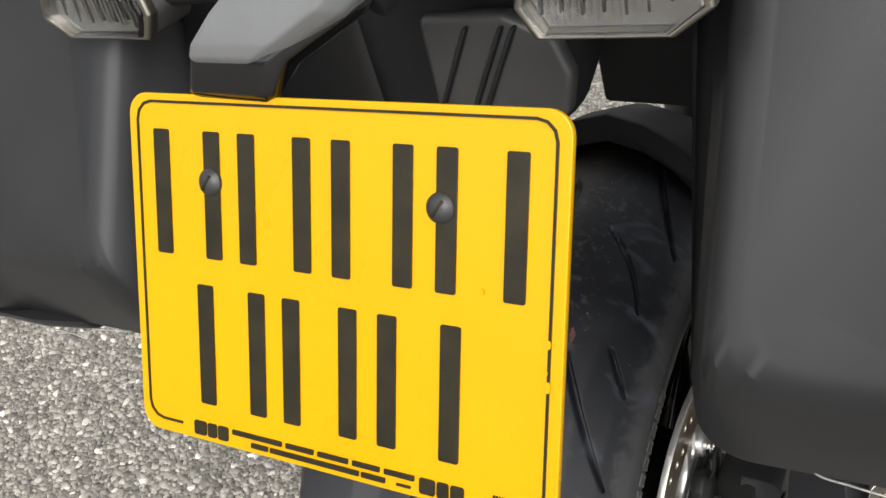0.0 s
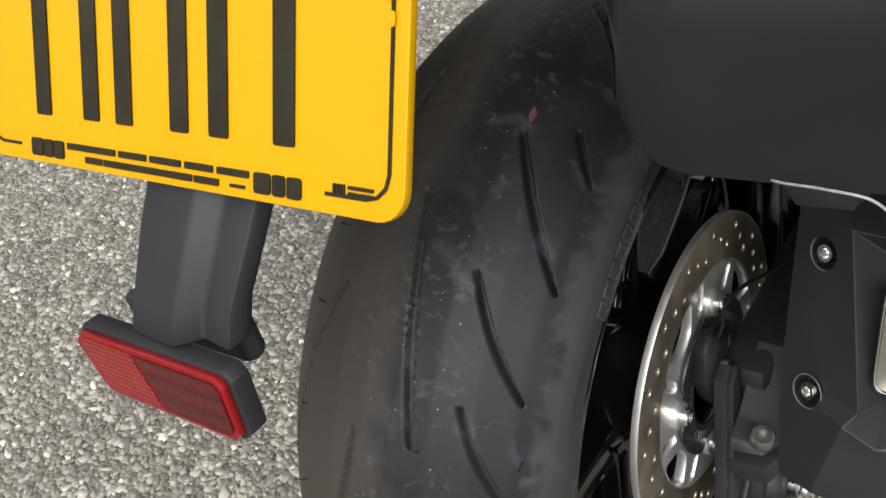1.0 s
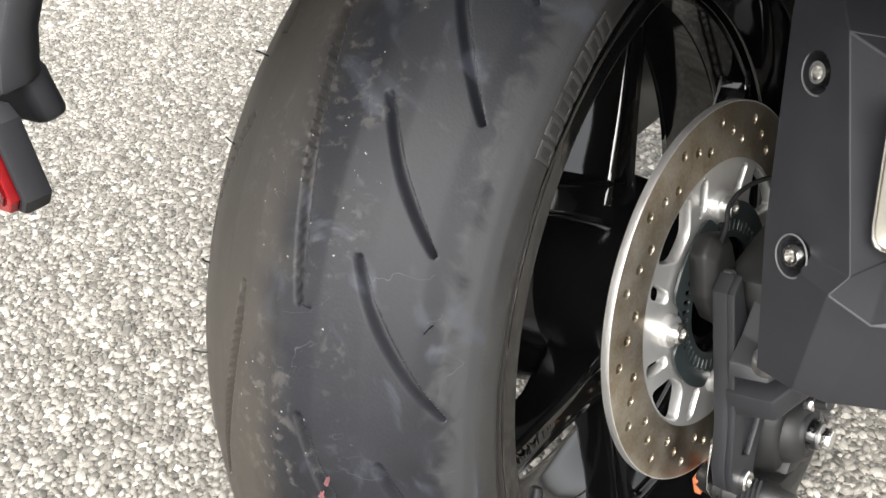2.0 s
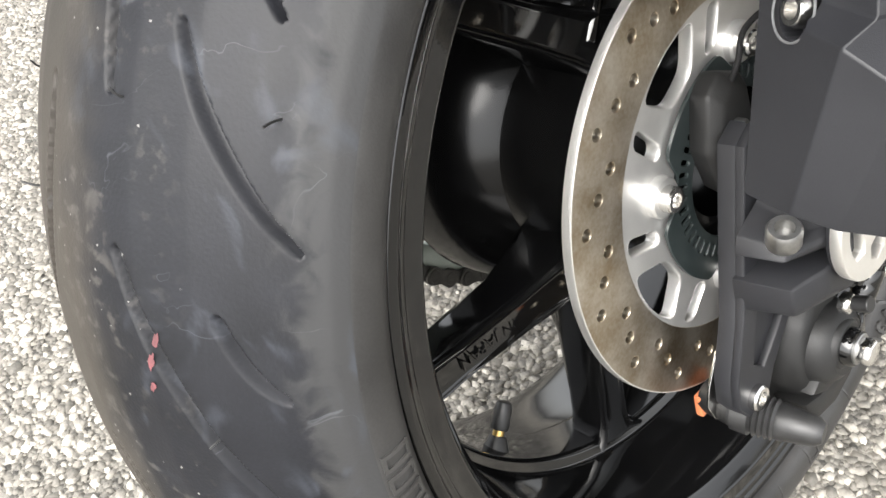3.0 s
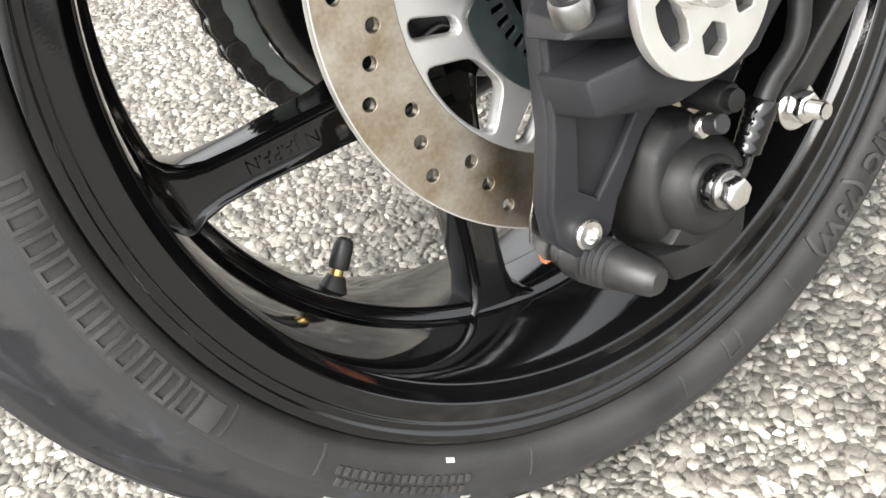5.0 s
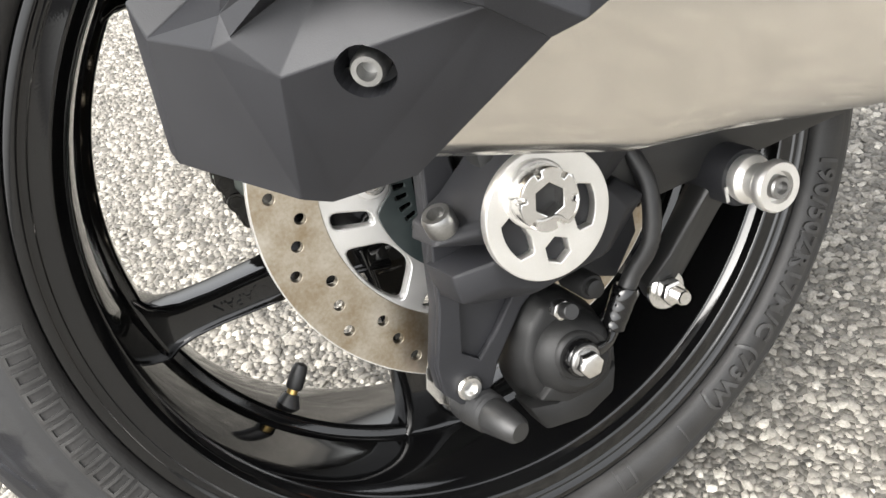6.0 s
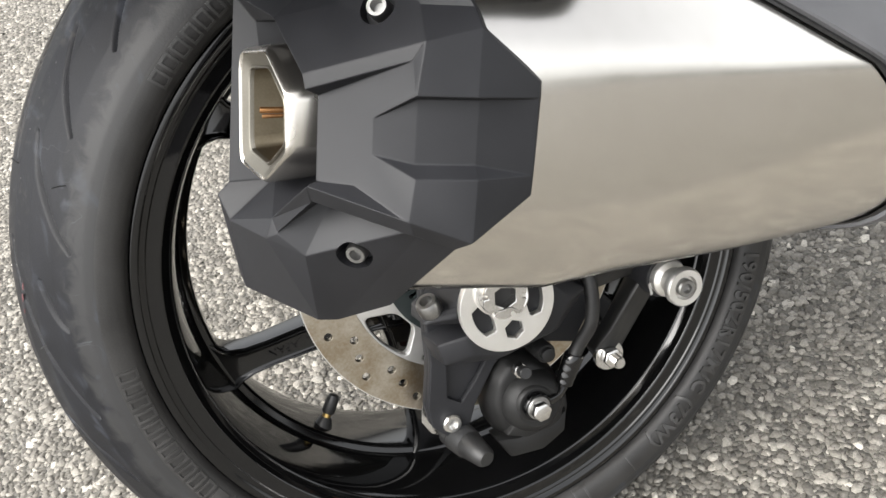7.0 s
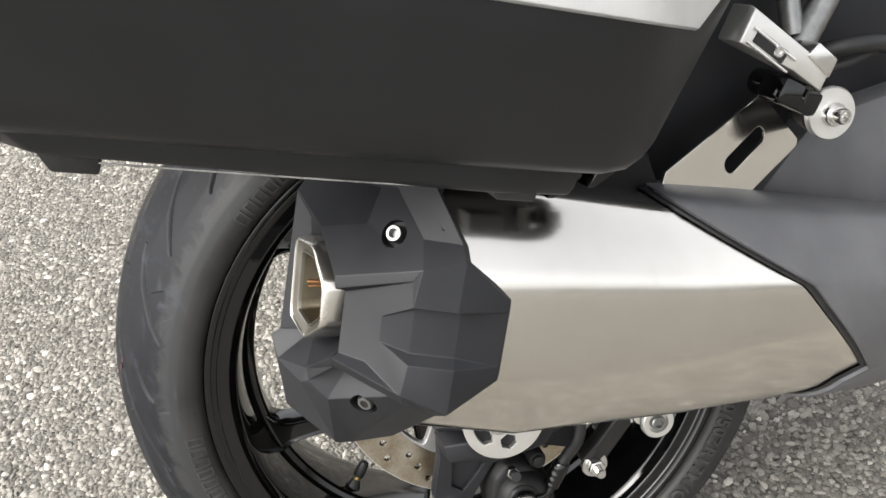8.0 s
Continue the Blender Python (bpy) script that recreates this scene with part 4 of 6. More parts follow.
# torque link and paddock-stand bobbin
link = part("torque_link", bevelled(loft([[Vector((x + 0.018 * min(1.0, max(0.0, (z + 0.105) / 0.06)), y, z)) for y, z in ((0.0650, -0.096), (0.0710, -0.113), (0.0830, -0.114), (0.0890, -0.104), (0.1150, -0.067), (0.1310, -0.050), (0.1270, -0.034), (0.1130, -0.033), (0.1060, -0.046), (0.0800, -0.082))] for x in (0.112, 0.128)]), 0.002, 2), SATIN, bike, "black cast link holding the paddock stand bobbin")
part("link_washer", turned((0.128, 0.0765, -0.1045), (0.131, 0.0765, -0.1045), [(0, 0.0122), (0.7, 0.0122), (1, 0.0115)], 36), CHROME, link)
part("link_nut", hex_head((0.1345, 0.0765, -0.1045), (1, 0, 0), 0.0082, 0.008), CHROME, link)
thread = [(0, 0.0046)]
for i in range(7):
    thread += [(0.1 + i * 0.12, 0.0047), (0.16 + i * 0.12, 0.0040)]
part("link_stud", turned((0.136, 0.0765, -0.1045), (0.1475, 0.0765, -0.1045), thread + [(1, 0.0038)], 20), CHROME, link)
bob = (0.1205, -0.0455)
part("bobbin_base", turned((0.125, *bob), (0.158, *bob), [(0, 0.0165), (0.9, 0.0165), (1, 0.0155)], 44), MATTE, link, "black collar with a maker's mark")
part("bobbin", turned((0.158, *bob), (0.184, *bob), [(0, 0.0130), (0.16, 0.0138), (0.24, 0.0132), (0.34, 0.0098), (0.58, 0.0098), (0.70, 0.0130), (0.78, 0.0140), (0.94, 0.0140), (1, 0.0130), (1, 0.0088), (0.86, 0.0080), (0.86, 0.0002)], 48), ALU, link, "silver turned bobbin")
part("bobbin_bolt", bolt_head((0.1825, *bob), (1, 0, 0), 0.0064, 0.006), ZINC, link)
part("maker_mark", box((0.1585, 0.1068, -0.0500), (0.0008, 0.0018, 0.0090), 0, pose(0.0, 0.0, 0.0, 0)), WHITE, link)

# silencer: brushed body lofted between end cap and front shield
BODY_Y = (-0.125, -0.09, -0.06, 0.02, 0.10, 0.18, 0.255, 0.38)
BODY = dict(xo=(0.285, 0.316, 0.328, 0.331, 0.322, 0.306, 0.288, 0.258), xi=(0.215, 0.205, 0.198, 0.190, 0.182, 0.172, 0.165, 0.160), zb=(0.088, 0.067, 0.059, 0.044, 0.023, 0.003, -0.015, -0.036),
            zc=(0.204, 0.197, 0.189, 0.166, 0.136, 0.107, 0.078, 0.042), zt=(0.232, 0.243, 0.243, 0.214, 0.181, 0.148, 0.116, 0.075))


def body_ring(y, n=6):
    xo, xi, zb, zc, zt = (float(np.interp(y, BODY_Y, BODY[k])) for k in ("xo", "xi", "zb", "zc", "zt"))
    w = xo - xi
    corners = [(xi + 0.12 * w, zb - 0.004), (xi + 0.42 * w, zb - 0.012), (xo - 0.27 * w, zb - 0.003), (xo - 0.006 * w, zb + 0.058), (xo, zc), (xo - 0.12 * w, zc + 0.55 * (zt - zc) + 0.002), (xo - 0.28 * w, zt), (xi + 0.20 * w, zt - 0.004), (xi, 0.5 * (zb + zt))]
    pts, m = [], len(corners)
    for i in range(m):
        a, b, c = (Vector(corners[(i + d) % m]) for d in (-1, 0, 1))
        ease = 0.28 if i == 4 else 0.48 if i in (2, 3, 5) else 0.30
        p, q = b + (a - b) * ease, b + (c - b) * ease
        for k in range(n):
            t = k / (n - 1)
            pts.append((1 - t) ** 2 * p + 2 * t * (1 - t) * b + t * t * q)
    return [Vector((p.x, y, p.y)) for p in pts]


muf = new("silencer")
muf.parent = bike
tagged(muf, "brushed stainless silencer with a faceted black end cap")
def body_end():
    """Rear edge of the body, slanted under the end cap."""
    ref = body_ring(-0.09)
    return [body_ring(-0.122 + 0.078 * min(1.0, max(0.0, (p.z - 0.088) / 0.05)))[i] for i, p in enumerate(ref)]


part("silencer_body", loft([body_end()] + [body_ring(y) for y in (-0.02, 0.02, 0.06, 0.10, 0.14, 0.18, 0.22, 0.255, 0.30)], caps=False), SPOTTED, muf, "brushed stainless steel silencer body", angle=40)
# end cap corners, in millimetres: side wing, bar and waves, ledge, foot, recess round the pipe, crown
CAP = dict(
    blt=(296, -109, 194), blb=(300, -110.5, 188), blb3=(294.5, -105, 183), brb=(326, -68, 190), mt=(330.5, -62.4, 196.7), nt=(332, -37, 195),
    n=(331, -17, 165), d=(332, -19.5, 158.5), h=(332, -30.5, 126.5), o=(330, -33, 117), m=(340.5, -68, 110),
    a=(316.5, -89, 170.6), b=(332, -72.5, 177), c=(339, -49, 169.5), b1=(326.0, -70.5, 174.5), c1=(332.8, -46.5, 167),
    e=(316.6, -94, 156), f=(332, -82.5, 143.5), g=(339, -58, 136), f1=(325.5, -79.5, 148), g1=(332.5, -55.5, 140.5))
CAP.update(
    i=(300.5, -118.3, 149), j=(314, -104.5, 145), k=(334, -91, 127.4), l=(306, -123.5, 149.5), l2=(300, -123, 140.5), k2=(331, -90, 119.5),
    l3=(284, -107, 137), k3=(321, -81, 117.5), x2=(331, -73.5, 106.5), x1=(270, -97, 65), tr=(263, -124, 65), tl=(268, -134, 71),
    ul=(272, -145, 122.5), ur=(276.5, -140, 124), ut=(272, -139.5, 131), ck=(282.5, -131.5, 111),
    r=(223, -157, 137.5), s=(229, -150, 143), r2=(239, -156.5, 127), t2=(222, -160, 84), t=(208, -160, 86))
CAP.update(
    q1=(236, -128, 139), q2=(266, -116, 134), q3=(290, -104, 150), q4=(291, -97, 184), q5=(268, -100, 213), q6=(233, -112, 214),
    u1=(268, -109, 217), u2=(284, -82, 216.2), top=(275, -68, 233), w=(261, -73, 232), y2=(217, -116, 228), yt=(203, -90, 246),
    s1=(282, -60.5, 233), s2=(317.5, -56.5, 209.5), s3=(313, -42, 235), s4=(325, -35.5, 202.5), t0=(250, -50, 262), t1=(287, -45, 255), t3=(303, -30, 256))
CAP_FACES = """blt blb brb mt/blb blb3 brb/blb3 a b brb/blb3 i e a/i j e/e j k f/a b b1/b c c1 b1/c d c1/a b1 f1 e/b1 c1 g1 f1/c1 d h g1
e f1 f/f1 g1 g f/g1 h g/f g m k/g h o m/mt brb b/mt b c nt/nt c d n/i l k j/l l2 k2 k/l2 l3 k3 k2/k k2 x2 m/k2 k3 x2
l3 ck k3/ck tl tr k3/k3 tr x1 x2/ur ck l3/ur ul ck/ul tl ck/ul r2 t2 tl/r2 r t t2/ut ul ur/ut ur l3 l2 l
r r2 q1 s/r2 ul ut q2 q1/ut l q3 q2/l i q3/i blb3 q4 q3/blb3 blb blt q4/blt u1 q5 q4/u1 y2 q6 q5/y2 s q1 q6
blt mt u2 u1/u2 mt s2/u2 s2 s1 top/u1 u2 top w/u1 w yt y2/w top t0/w t0 yt/top s1 t1 t0/mt nt s4/s2 mt s4/s1 s2 s4 s3/s1 s3 t3 t1"""
CAP_RIM = "yt t0 t1 t3 s3 s4 nt n d h o m x2 x1 tr tl t2 t r s y2".split()


def cap_mesh():
    """Faceted shell of the end cap: outer faces, a turned-in rim and a closed back and pipe recess."""
    bm = bmesh.new()
    at = {key: bm.verts.new(Vector(p) * 0.001) for key, p in CAP.items()}
    for line in CAP_FACES.split("\n"):
        for f in line.split("/"):
            bm.faces.new([at[key] for key in f.split()])
    rim_ = [at[key] for key in CAP_RIM]
    flank = dict(t=(188, -151, 84), r=(184, -128, 134), s=(184, -126, 142), y2=(186, -93, 227), yt=(186, -80, 248))
    back_ = []
    for key, v in zip(CAP_RIM, rim_):
        p = v.co
        back_.append(bm.verts.new(Vector(flank[key]) * 0.001 if key in flank else p + (Vector((0.268, p.y, 0.165)) - p) * 0.06 + Vector((0, 0.003, 0))))
    for i in range(len(rim_)):
        bm.faces.new((rim_[i - 1], rim_[i], back_[i], back_[i - 1]))
    hub_ = bm.verts.new((0.262, -0.060, 0.165))
    for i in range(len(back_)):
        bm.faces.new((back_[i - 1], back_[i], hub_))
    well = [at["q%d" % (i + 1)] for i in range(6)]
    deep = [bm.verts.new(v.co + (Vector((0.262, -0.105, 0.175)) - v.co) * 0.15 + Vector((0, 0.020, 0))) for v in well]
    for i in range(6):
        bm.faces.new((well[i - 1], well[i], deep[i], deep[i - 1]))
    bm.faces.new(deep)
    bmesh.ops.recalc_face_normals(bm, faces=bm.faces)
    return bm


cap_shell = bevelled(cap_mesh(), 0.0010, 3, 8)
bmesh.ops.triangulate(cap_shell, faces=[f for f in cap_shell.faces if len(f.verts) > 4])
bmesh.ops.recalc_face_normals(cap_shell, faces=cap_shell.faces)


def first_hit(bm, origin, d):
    """Nearest point where a ray meets the faces of a mesh."""
    best = None
    for f in bm.faces:
        n = f.normal
        if n.dot(d) > -1e-6:
            continue
        t = (f.verts[0].co - origin).dot(n) / n.dot(d)
        p = origin + d * t
        vs = [v.co for v in f.verts]
        if t > 0 and all((vs[i] - vs[i - 1]).cross(p - vs[i - 1]).dot(n) > -1e-9 for i in range(len(vs))) and (best is None or t < best):
            best = t
    return origin + d * best if best else None


CAP_BOLTS = []
for c, ax_ in (((0.2960, -0.1125, 0.1062), (0.75, -0.62, -0.15)), ((0.3032, -0.0711, 0.2133), (0.75, -0.45, 0.5)), ((0.2019, -0.1122, 0.2090), (-0.45, -0.82, 0.33)), ((0.2014, -0.1397, 0.1398), (-0.45, -0.82, 0.33))):
    d = Vector(ax_).normalized()
    hit = first_hit(cap_shell, Vector(c) + d * 0.02, -d)
    CAP_BOLTS.append((hit or Vector(c), d))


def drilled(bm, bores):
    """Cuts round bores out of a closed mesh."""
    me = bpy.data.meshes.new("tmp")
    bm.to_mesh(me)
    bm.free()
    ob = bpy.data.objects.new("tmp", me)
    scene.collection.objects.link(ob)
    cut = bpy.data.meshes.new("tmp_cut")
    tool = joined(*[turned(p - d * 0.008, p + d * 0.02, [(0, r * 0.92), (0.27, r), (1, r * 1.1)], 24) for p, d, r in bores])
    bmesh.ops.recalc_face_normals(tool, faces=tool.faces)
    tool.to_mesh(cut)
    tool.free()
    cutter = bpy.data.objects.new("tmp_cut", cut)
    scene.collection.objects.link(cutter)
    m = ob.modifiers.new("bore", "BOOLEAN")
    m.object, m.operation, m.solver = cutter, "DIFFERENCE", "EXACT"
    out = bpy.data.meshes.new_from_object(ob.evaluated_get(bpy.context.evaluated_depsgraph_get()))
    for o in (ob, cutter):
        bpy.data.objects.remove(o)
    bpy.data.meshes.remove(me)
    bpy.data.meshes.remove(cut)
    return out


endcap = part("end_cap", drilled(cap_shell, [(p, d, 0.0085) for p, d in CAP_BOLTS]), MATTE, muf, "faceted matte black end cap", angle=10)


pipe_mid = Vector((0.2590, -0.1265, 0.1745))
hexa = [(0.2345, -0.1245, 0.2030), (0.2617, -0.1160, 0.2035), (0.2835, -0.1165, 0.1850), (0.2830, -0.1245, 0.1600), (0.2585, -0.1360, 0.1447), (0.2330, -0.1415, 0.1520)]
hexa = [Vector(p) for p in hexa]
back = Vector((0.0, 0.05, -0.01))


def hex_ring(k, f, ease=0.16, n=4):
    """Six-sided ring with eased corners, scaled about the pipe's middle and moved into it."""
    ring = [pipe_mid + (p - pipe_mid) * k + back * f for p in hexa]
    out = []
    for i in range(6):
        p0, p1, p2 = ring[i - 1], ring[i], ring[(i + 1) % 6]
        p, q = p1 + (p0 - p1) * ease, p1 + (p2 - p1) * ease
        out += [(1 - t) ** 2 * p + 2 * t * (1 - t) * p1 + t * t * q for t in (j / (n - 1) for j in range(n))]
    return out


pipe = part("tailpipe", loft([hex_ring(1.06, 1.0), hex_ring(1.06, 0.16), hex_ring(1.052, 0.08), hex_ring(1.03, 0.025), hex_ring(1.0, 0.0), hex_ring(0.985, -0.004), hex_ring(0.972, 0.004), hex_ring(0.962, 0.03)], caps=False), PIPE, muf, "six-sided double-walled steel tailpipe outlet", angle=30)
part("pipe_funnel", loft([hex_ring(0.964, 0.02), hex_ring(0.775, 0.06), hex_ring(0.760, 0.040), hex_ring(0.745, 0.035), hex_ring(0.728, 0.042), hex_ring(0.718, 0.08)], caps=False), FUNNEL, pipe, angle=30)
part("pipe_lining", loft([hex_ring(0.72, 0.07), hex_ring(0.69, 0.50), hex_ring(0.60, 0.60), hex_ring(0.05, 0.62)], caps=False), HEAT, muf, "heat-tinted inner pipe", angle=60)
part("weld_bead", joined(*[rod(Vector((0.2408, -0.1248, z0)), Vector((0.2408, -0.1050, z1)), r, 10, 0.02) for z0, z1, r in ((0.1745, 0.1680, 0.0016), (0.1712, 0.1655, 0.0010))]), RUST, muf, "orange heat-stained weld inside the outlet")
for p, d in CAP_BOLTS:
    part("cap_bolt", bolt_head(p - d * (0.0030 if p.x > 0.25 else 0.0036), d, 0.0052, 0.009), ZINC if p.x > 0.25 else CHROME, endcap)
    if p.x < 0.25:
        u, v = d.orthogonal().normalized(), d.cross(d.orthogonal()).normalized()
        # A pale ring stands in for the highlight on the recess edge.
        part("bore_highlight", tube([p + (u * math.cos(i * math.pi / 18) + v * math.sin(i * math.pi / 18)) * 0.0091 for i in range(37)], 0.0004, 6), PALEGREY, endcap, "pale ring for the highlight on the bolt recess edge")

# shield over the front of the silencer
def shield_ring(ahead, out, end=None):
    """Ring round the body along the shield's slanted edge, moved ahead and outwards."""
    ref, pts = body_ring(0.20), []
    zb, zc, zt = (float(np.interp(0.20, BODY_Y, BODY[k])) for k in ("zb", "zc", "zt"))
    for i, p in enumerate(ref):
        if p.z > zc:
            y = 0.190 - 0.085 * (p.z - zc) / (zt - zc)
        elif p.x > 0.235:
            y = 0.190 + 0.060 * min(1, (zc - p.z) / (zc - zb - 0.025))
        else:
            y = 0.190 - 0.04 * (0.235 - p.x) / 0.07
        if p.x > 0.2 and p.z < zb + 0.02:
            y = 0.250 - 0.060 * min(1, (0.300 - p.x) / 0.07)
        y = (end if end else y + ahead)
        q = body_ring(y)[i]
        c = Vector((0.24, y, float(np.interp(y, BODY_Y, BODY["zc"])) - 0.03))
        pts.append(q + (q - c).normalized() * out)
    return pts


part("shield_gasket", loft([shield_ring(-0.005, 0.0012), shield_ring(-0.003, 0.0025), shield_ring(0.004, 0.0025), shield_ring(0.006, 0.001)], caps=False), HOSE, muf, "black rubber edge of the shield")
part("silencer_shield", loft([shield_ring(0.001, 0.002), shield_ring(0.001, 0.0052), shield_ring(0.004, 0.0064), shield_ring(0.05, 0.0072), shield_ring(0, 0.006, 0.34), shield_ring(0, 0.0, 0.38)], caps=False), GREY, muf, "dark grey plastic silencer shield")

# silencer stay and footrest hanger
SO, SN = Vector((0.2065, 0.2154, 0.1818)), Vector((0.93, 0.35, 0.11)).normalized()
SU = Vector((-0.04, 0.098, 0.025)).normalized()
SV = SN.cross(SU)


def in_stay(*pts):
    return [((Vector(p) - SO).dot(SU), (Vector(p) - SO).dot(SV)) for p in pts]


s1, s2 = (Vector(q) for q in in_stay((0.2065, 0.2154, 0.1818), (0.2196, 0.1843, 0.1701)))
sd = math.atan2(*(s1 - s2).yx)
slot = [(s.x + 0.0062 * math.cos(a), s.y + 0.0062 * math.sin(a)) for s, a0 in ((s1, sd - math.pi / 2), (s2, sd + math.pi / 2)) for a in np.linspace(a0, a0 + math.pi, 7)]
stay = part("silencer_stay", plate([in_stay((0.2470, 0.1130, 0.1660), (0.2400, 0.1257, 0.1844), (0.2015, 0.2215, 0.2090), (0.1975, 0.2275, 0.2040), (0.1930, 0.2540, 0.1670), (0.1950, 0.2520, 0.1620), (0.2143, 0.2055, 0.1469), (0.2270, 0.1760, 0.1350)), slot], 0.003, 0.0004,
    lambda u, v, w: tuple(SO + SU * u + SV * v + SN * w)), STEEL, bike, "stainless silencer stay with a long slot")
fs = Vector((0.239, 0.2555, 0.1935))
part("stay_bush", turned(fs + Vector((-0.050, 0.012, 0.0)), fs + Vector((-0.006, 0, 0)), [(0, 0.017), (0.1, 0.018), (0.95, 0.018), (1, 0.016)], 36), HOSE, stay, "black rubber bush")
part("stay_washer", turned(fs + Vector((-0.006, 0, 0)), fs + Vector((-0.001, 0, 0)), [(0, 0.0188), (0.6, 0.0190), (1, 0.0178)], 44), ALU, stay)
part("stay_collar", turned(fs + Vector((-0.001, 0, 0)), fs + Vector((0.004, 0, 0)), [(0, 0.0088), (0.8, 0.0085), (1, 0.0078)], 32), CHROME, stay)
part("stay_bolt", bolt_head(fs + Vector((0.008, 0.0, 0)), (1, 0.1, 0), 0.0058, 0.010), CHROME, stay)

# number plate, tilted back
PO_, EV, NN = Vector((0.0, -0.2945, 0.376)), Vector((0, 0.454, 0.891)), Vector((0, -0.891, 0.454))


def on_plate(u, v, w):
    return tuple(PO_ + Vector((u, 0, 0)) + EV * v + NN * w)


def round_rect(u0, u1, v0, v1, r, n=6):
    pts = []
    for cu, cv, a0 in ((u1 - r, v1 - r, 0), (u0 + r, v1 - r, 90), (u0 + r, v0 + r, 180), (u1 - r, v0 + r, 270)):
        pts += [(cu + r * math.cos(radians(a0 + 90 * i / n)), cv + r * math.sin(radians(a0 + 90 * i / n))) for i in range(n + 1)]
    return pts


U0, U1, V0, V1 = -0.1110, 0.1245, -0.0195, 0.1560
nplate = part("number_plate", plate([round_rect(U0, U1, V0, V1, 0.011)], 0.004, 0.0006, lambda u, v, w: on_plate(u, v, w - 0.002)), YELLOW, bike, "yellow rear number plate with a thin black border")
part("plate_backing", plate([round_rect(U0 + 0.03, U1 - 0.03, V0 + 0.03, V1 - 0.004, 0.008)], 0.006, 0.001, lambda u, v, w: on_plate(u, v, w - 0.0075)), MATTE, nplate)


def plate_bar(u0, u1, v0, v1, r=0.0, name="bar", lift=0.0006, mat=None):
    return part(name, plate([round_rect(u0, u1, v0, v1, r or min(u1 - u0, v1 - v0) * 0.15, 3)], 0.0008, 0.0001, lambda u, v, w: on_plate(u, v, w + lift)), mat or INK, nplate)


for row, v0 in (((-0.0943, -0.0412, 0.0122, 0.0655), 0.0768), ((-0.0690, -0.0165, 0.0365), 0.0012)):
    for u in row:
        plate_bar(u, u + 0.0098, v0, v0 + 0.062, 0.001, "character_bar")
        plate_bar(u + 0.0320, u + 0.0418, v0, v0 + 0.062, 0.001, "character_bar")
# border line, open along the lower edge
bw = 0.0013
b0, b1, c0, c1 = U0 + 0.006, U1 - 0.0060, V0 + 0.0070, V1 - 0.0040
line = []
ctr = [(-0.0828, c0)] + [(b0 + 0.009 + 0.009 * math.cos(radians(a)), c0 + 0.009 + 0.009 * math.sin(radians(a))) for a in (270, 240, 210, 180)] + [(b0 + 0.009 + 0.009 * math.cos(radians(a)), c1 - 0.009 + 0.009 * math.sin(radians(a))) for a in (180, 150, 120, 90)] + [(b1 - 0.009 + 0.009 * math.cos(radians(a)), c1 - 0.009 + 0.009 * math.sin(radians(a))) for a in (90, 60, 30, 0)] + [(b1 - 0.009 + 0.009 * math.cos(radians(a)), c0 + 0.009 + 0.009 * math.sin(radians(a))) for a in (0, -30, -60, -90)] + [(0.0919, c0)]
lft, rgt = [], []
for i, p in enumerate(ctr):
    a, b = Vector(ctr[max(i - 1, 0)]), Vector(ctr[min(i + 1, len(ctr) - 1)])
    t = (b - a).normalized()
    lft.append((p[0] - t.y * bw / 2, p[1] + t.x * bw / 2))
    rgt.append((p[0] + t.y * bw / 2, p[1] - t.x * bw / 2))
part("border_line", plate([lft + rgt[::-1]], 0.0006, 0.00005, lambda u, v, w: on_plate(u, v, w + 0.0004)), INK, nplate)
# dealer's line, address line and marks as plain bars
u = -0.0492
for n_ in (0.0310, 0.0165, 0.0175, 0.0150, 0.0160):
    plate_bar(u, u + n_, -0.0118, -0.0092, 0.0004, "text_bar")
    u += n_ + 0.0024
u = -0.0373
for n_ in (0.0105, 0.0520, 0.0130):
    plate_bar(u, u + n_, -0.0164, -0.0138, 0.0004, "text_bar")
    u += n_ + 0.0014
plate_bar(0.0470, 0.0545, -0.0158, -0.0146, 0.0003, "text_bar")
for k in range(2):
    plate_bar(0.1020, 0.1125, -0.0100 - 0.0021 * k, -0.0088 - 0.0021 * k, 0.0002, "text_bar")
for u in (-0.0744, 0.0590):
    for k, w_ in ((0, 0.0080), (0.0090, 0.0058), (0.0158, 0.0066)):
        plate_bar(u + k, u + k + w_, -0.0165, -0.0090, 0.0012, "mark")
for i in range(4):
    plate_bar(0.0955 + 0.0014 * i, 0.0963 + 0.0014 * i, -0.0122, -0.0086, 0.0002, "mark")
for u, v in ((-0.0584, 0.1146), (0.0676, 0.1132)):
    c = Vector(on_plate(u, v, 0.0))
    part("plate_screw", turned(c, c + NN * 0.0042, [(0, 0.0068), (0.35, 0.0066), (0.75, 0.0050), (1, 0.0026)], 28), HOSE, nplate, "black dome-headed plate screw")
    part("screw_slot", box((0, 0, 0), (0.0085, 0.0014, 0.002), 0.0002, Matrix.Translation(c + NN * 0.0036) @ frame_to(NN) @ pose(0, 0, 0, 0, 0, 55)), INK, nplate)
# chips in the border paint
for u, v, s in ((0.1180, 0.062, 0.0018), (0.1182, 0.044, 0.0024), (0.1176, 0.050, 0.0010), (0.0880, 0.0800, 0.0012)):
    plate_bar(u - s * 0.6, u + s * 0.6, v - s, v + s, s * 0.5, "paint_chip", 0.0009, YELLOW)

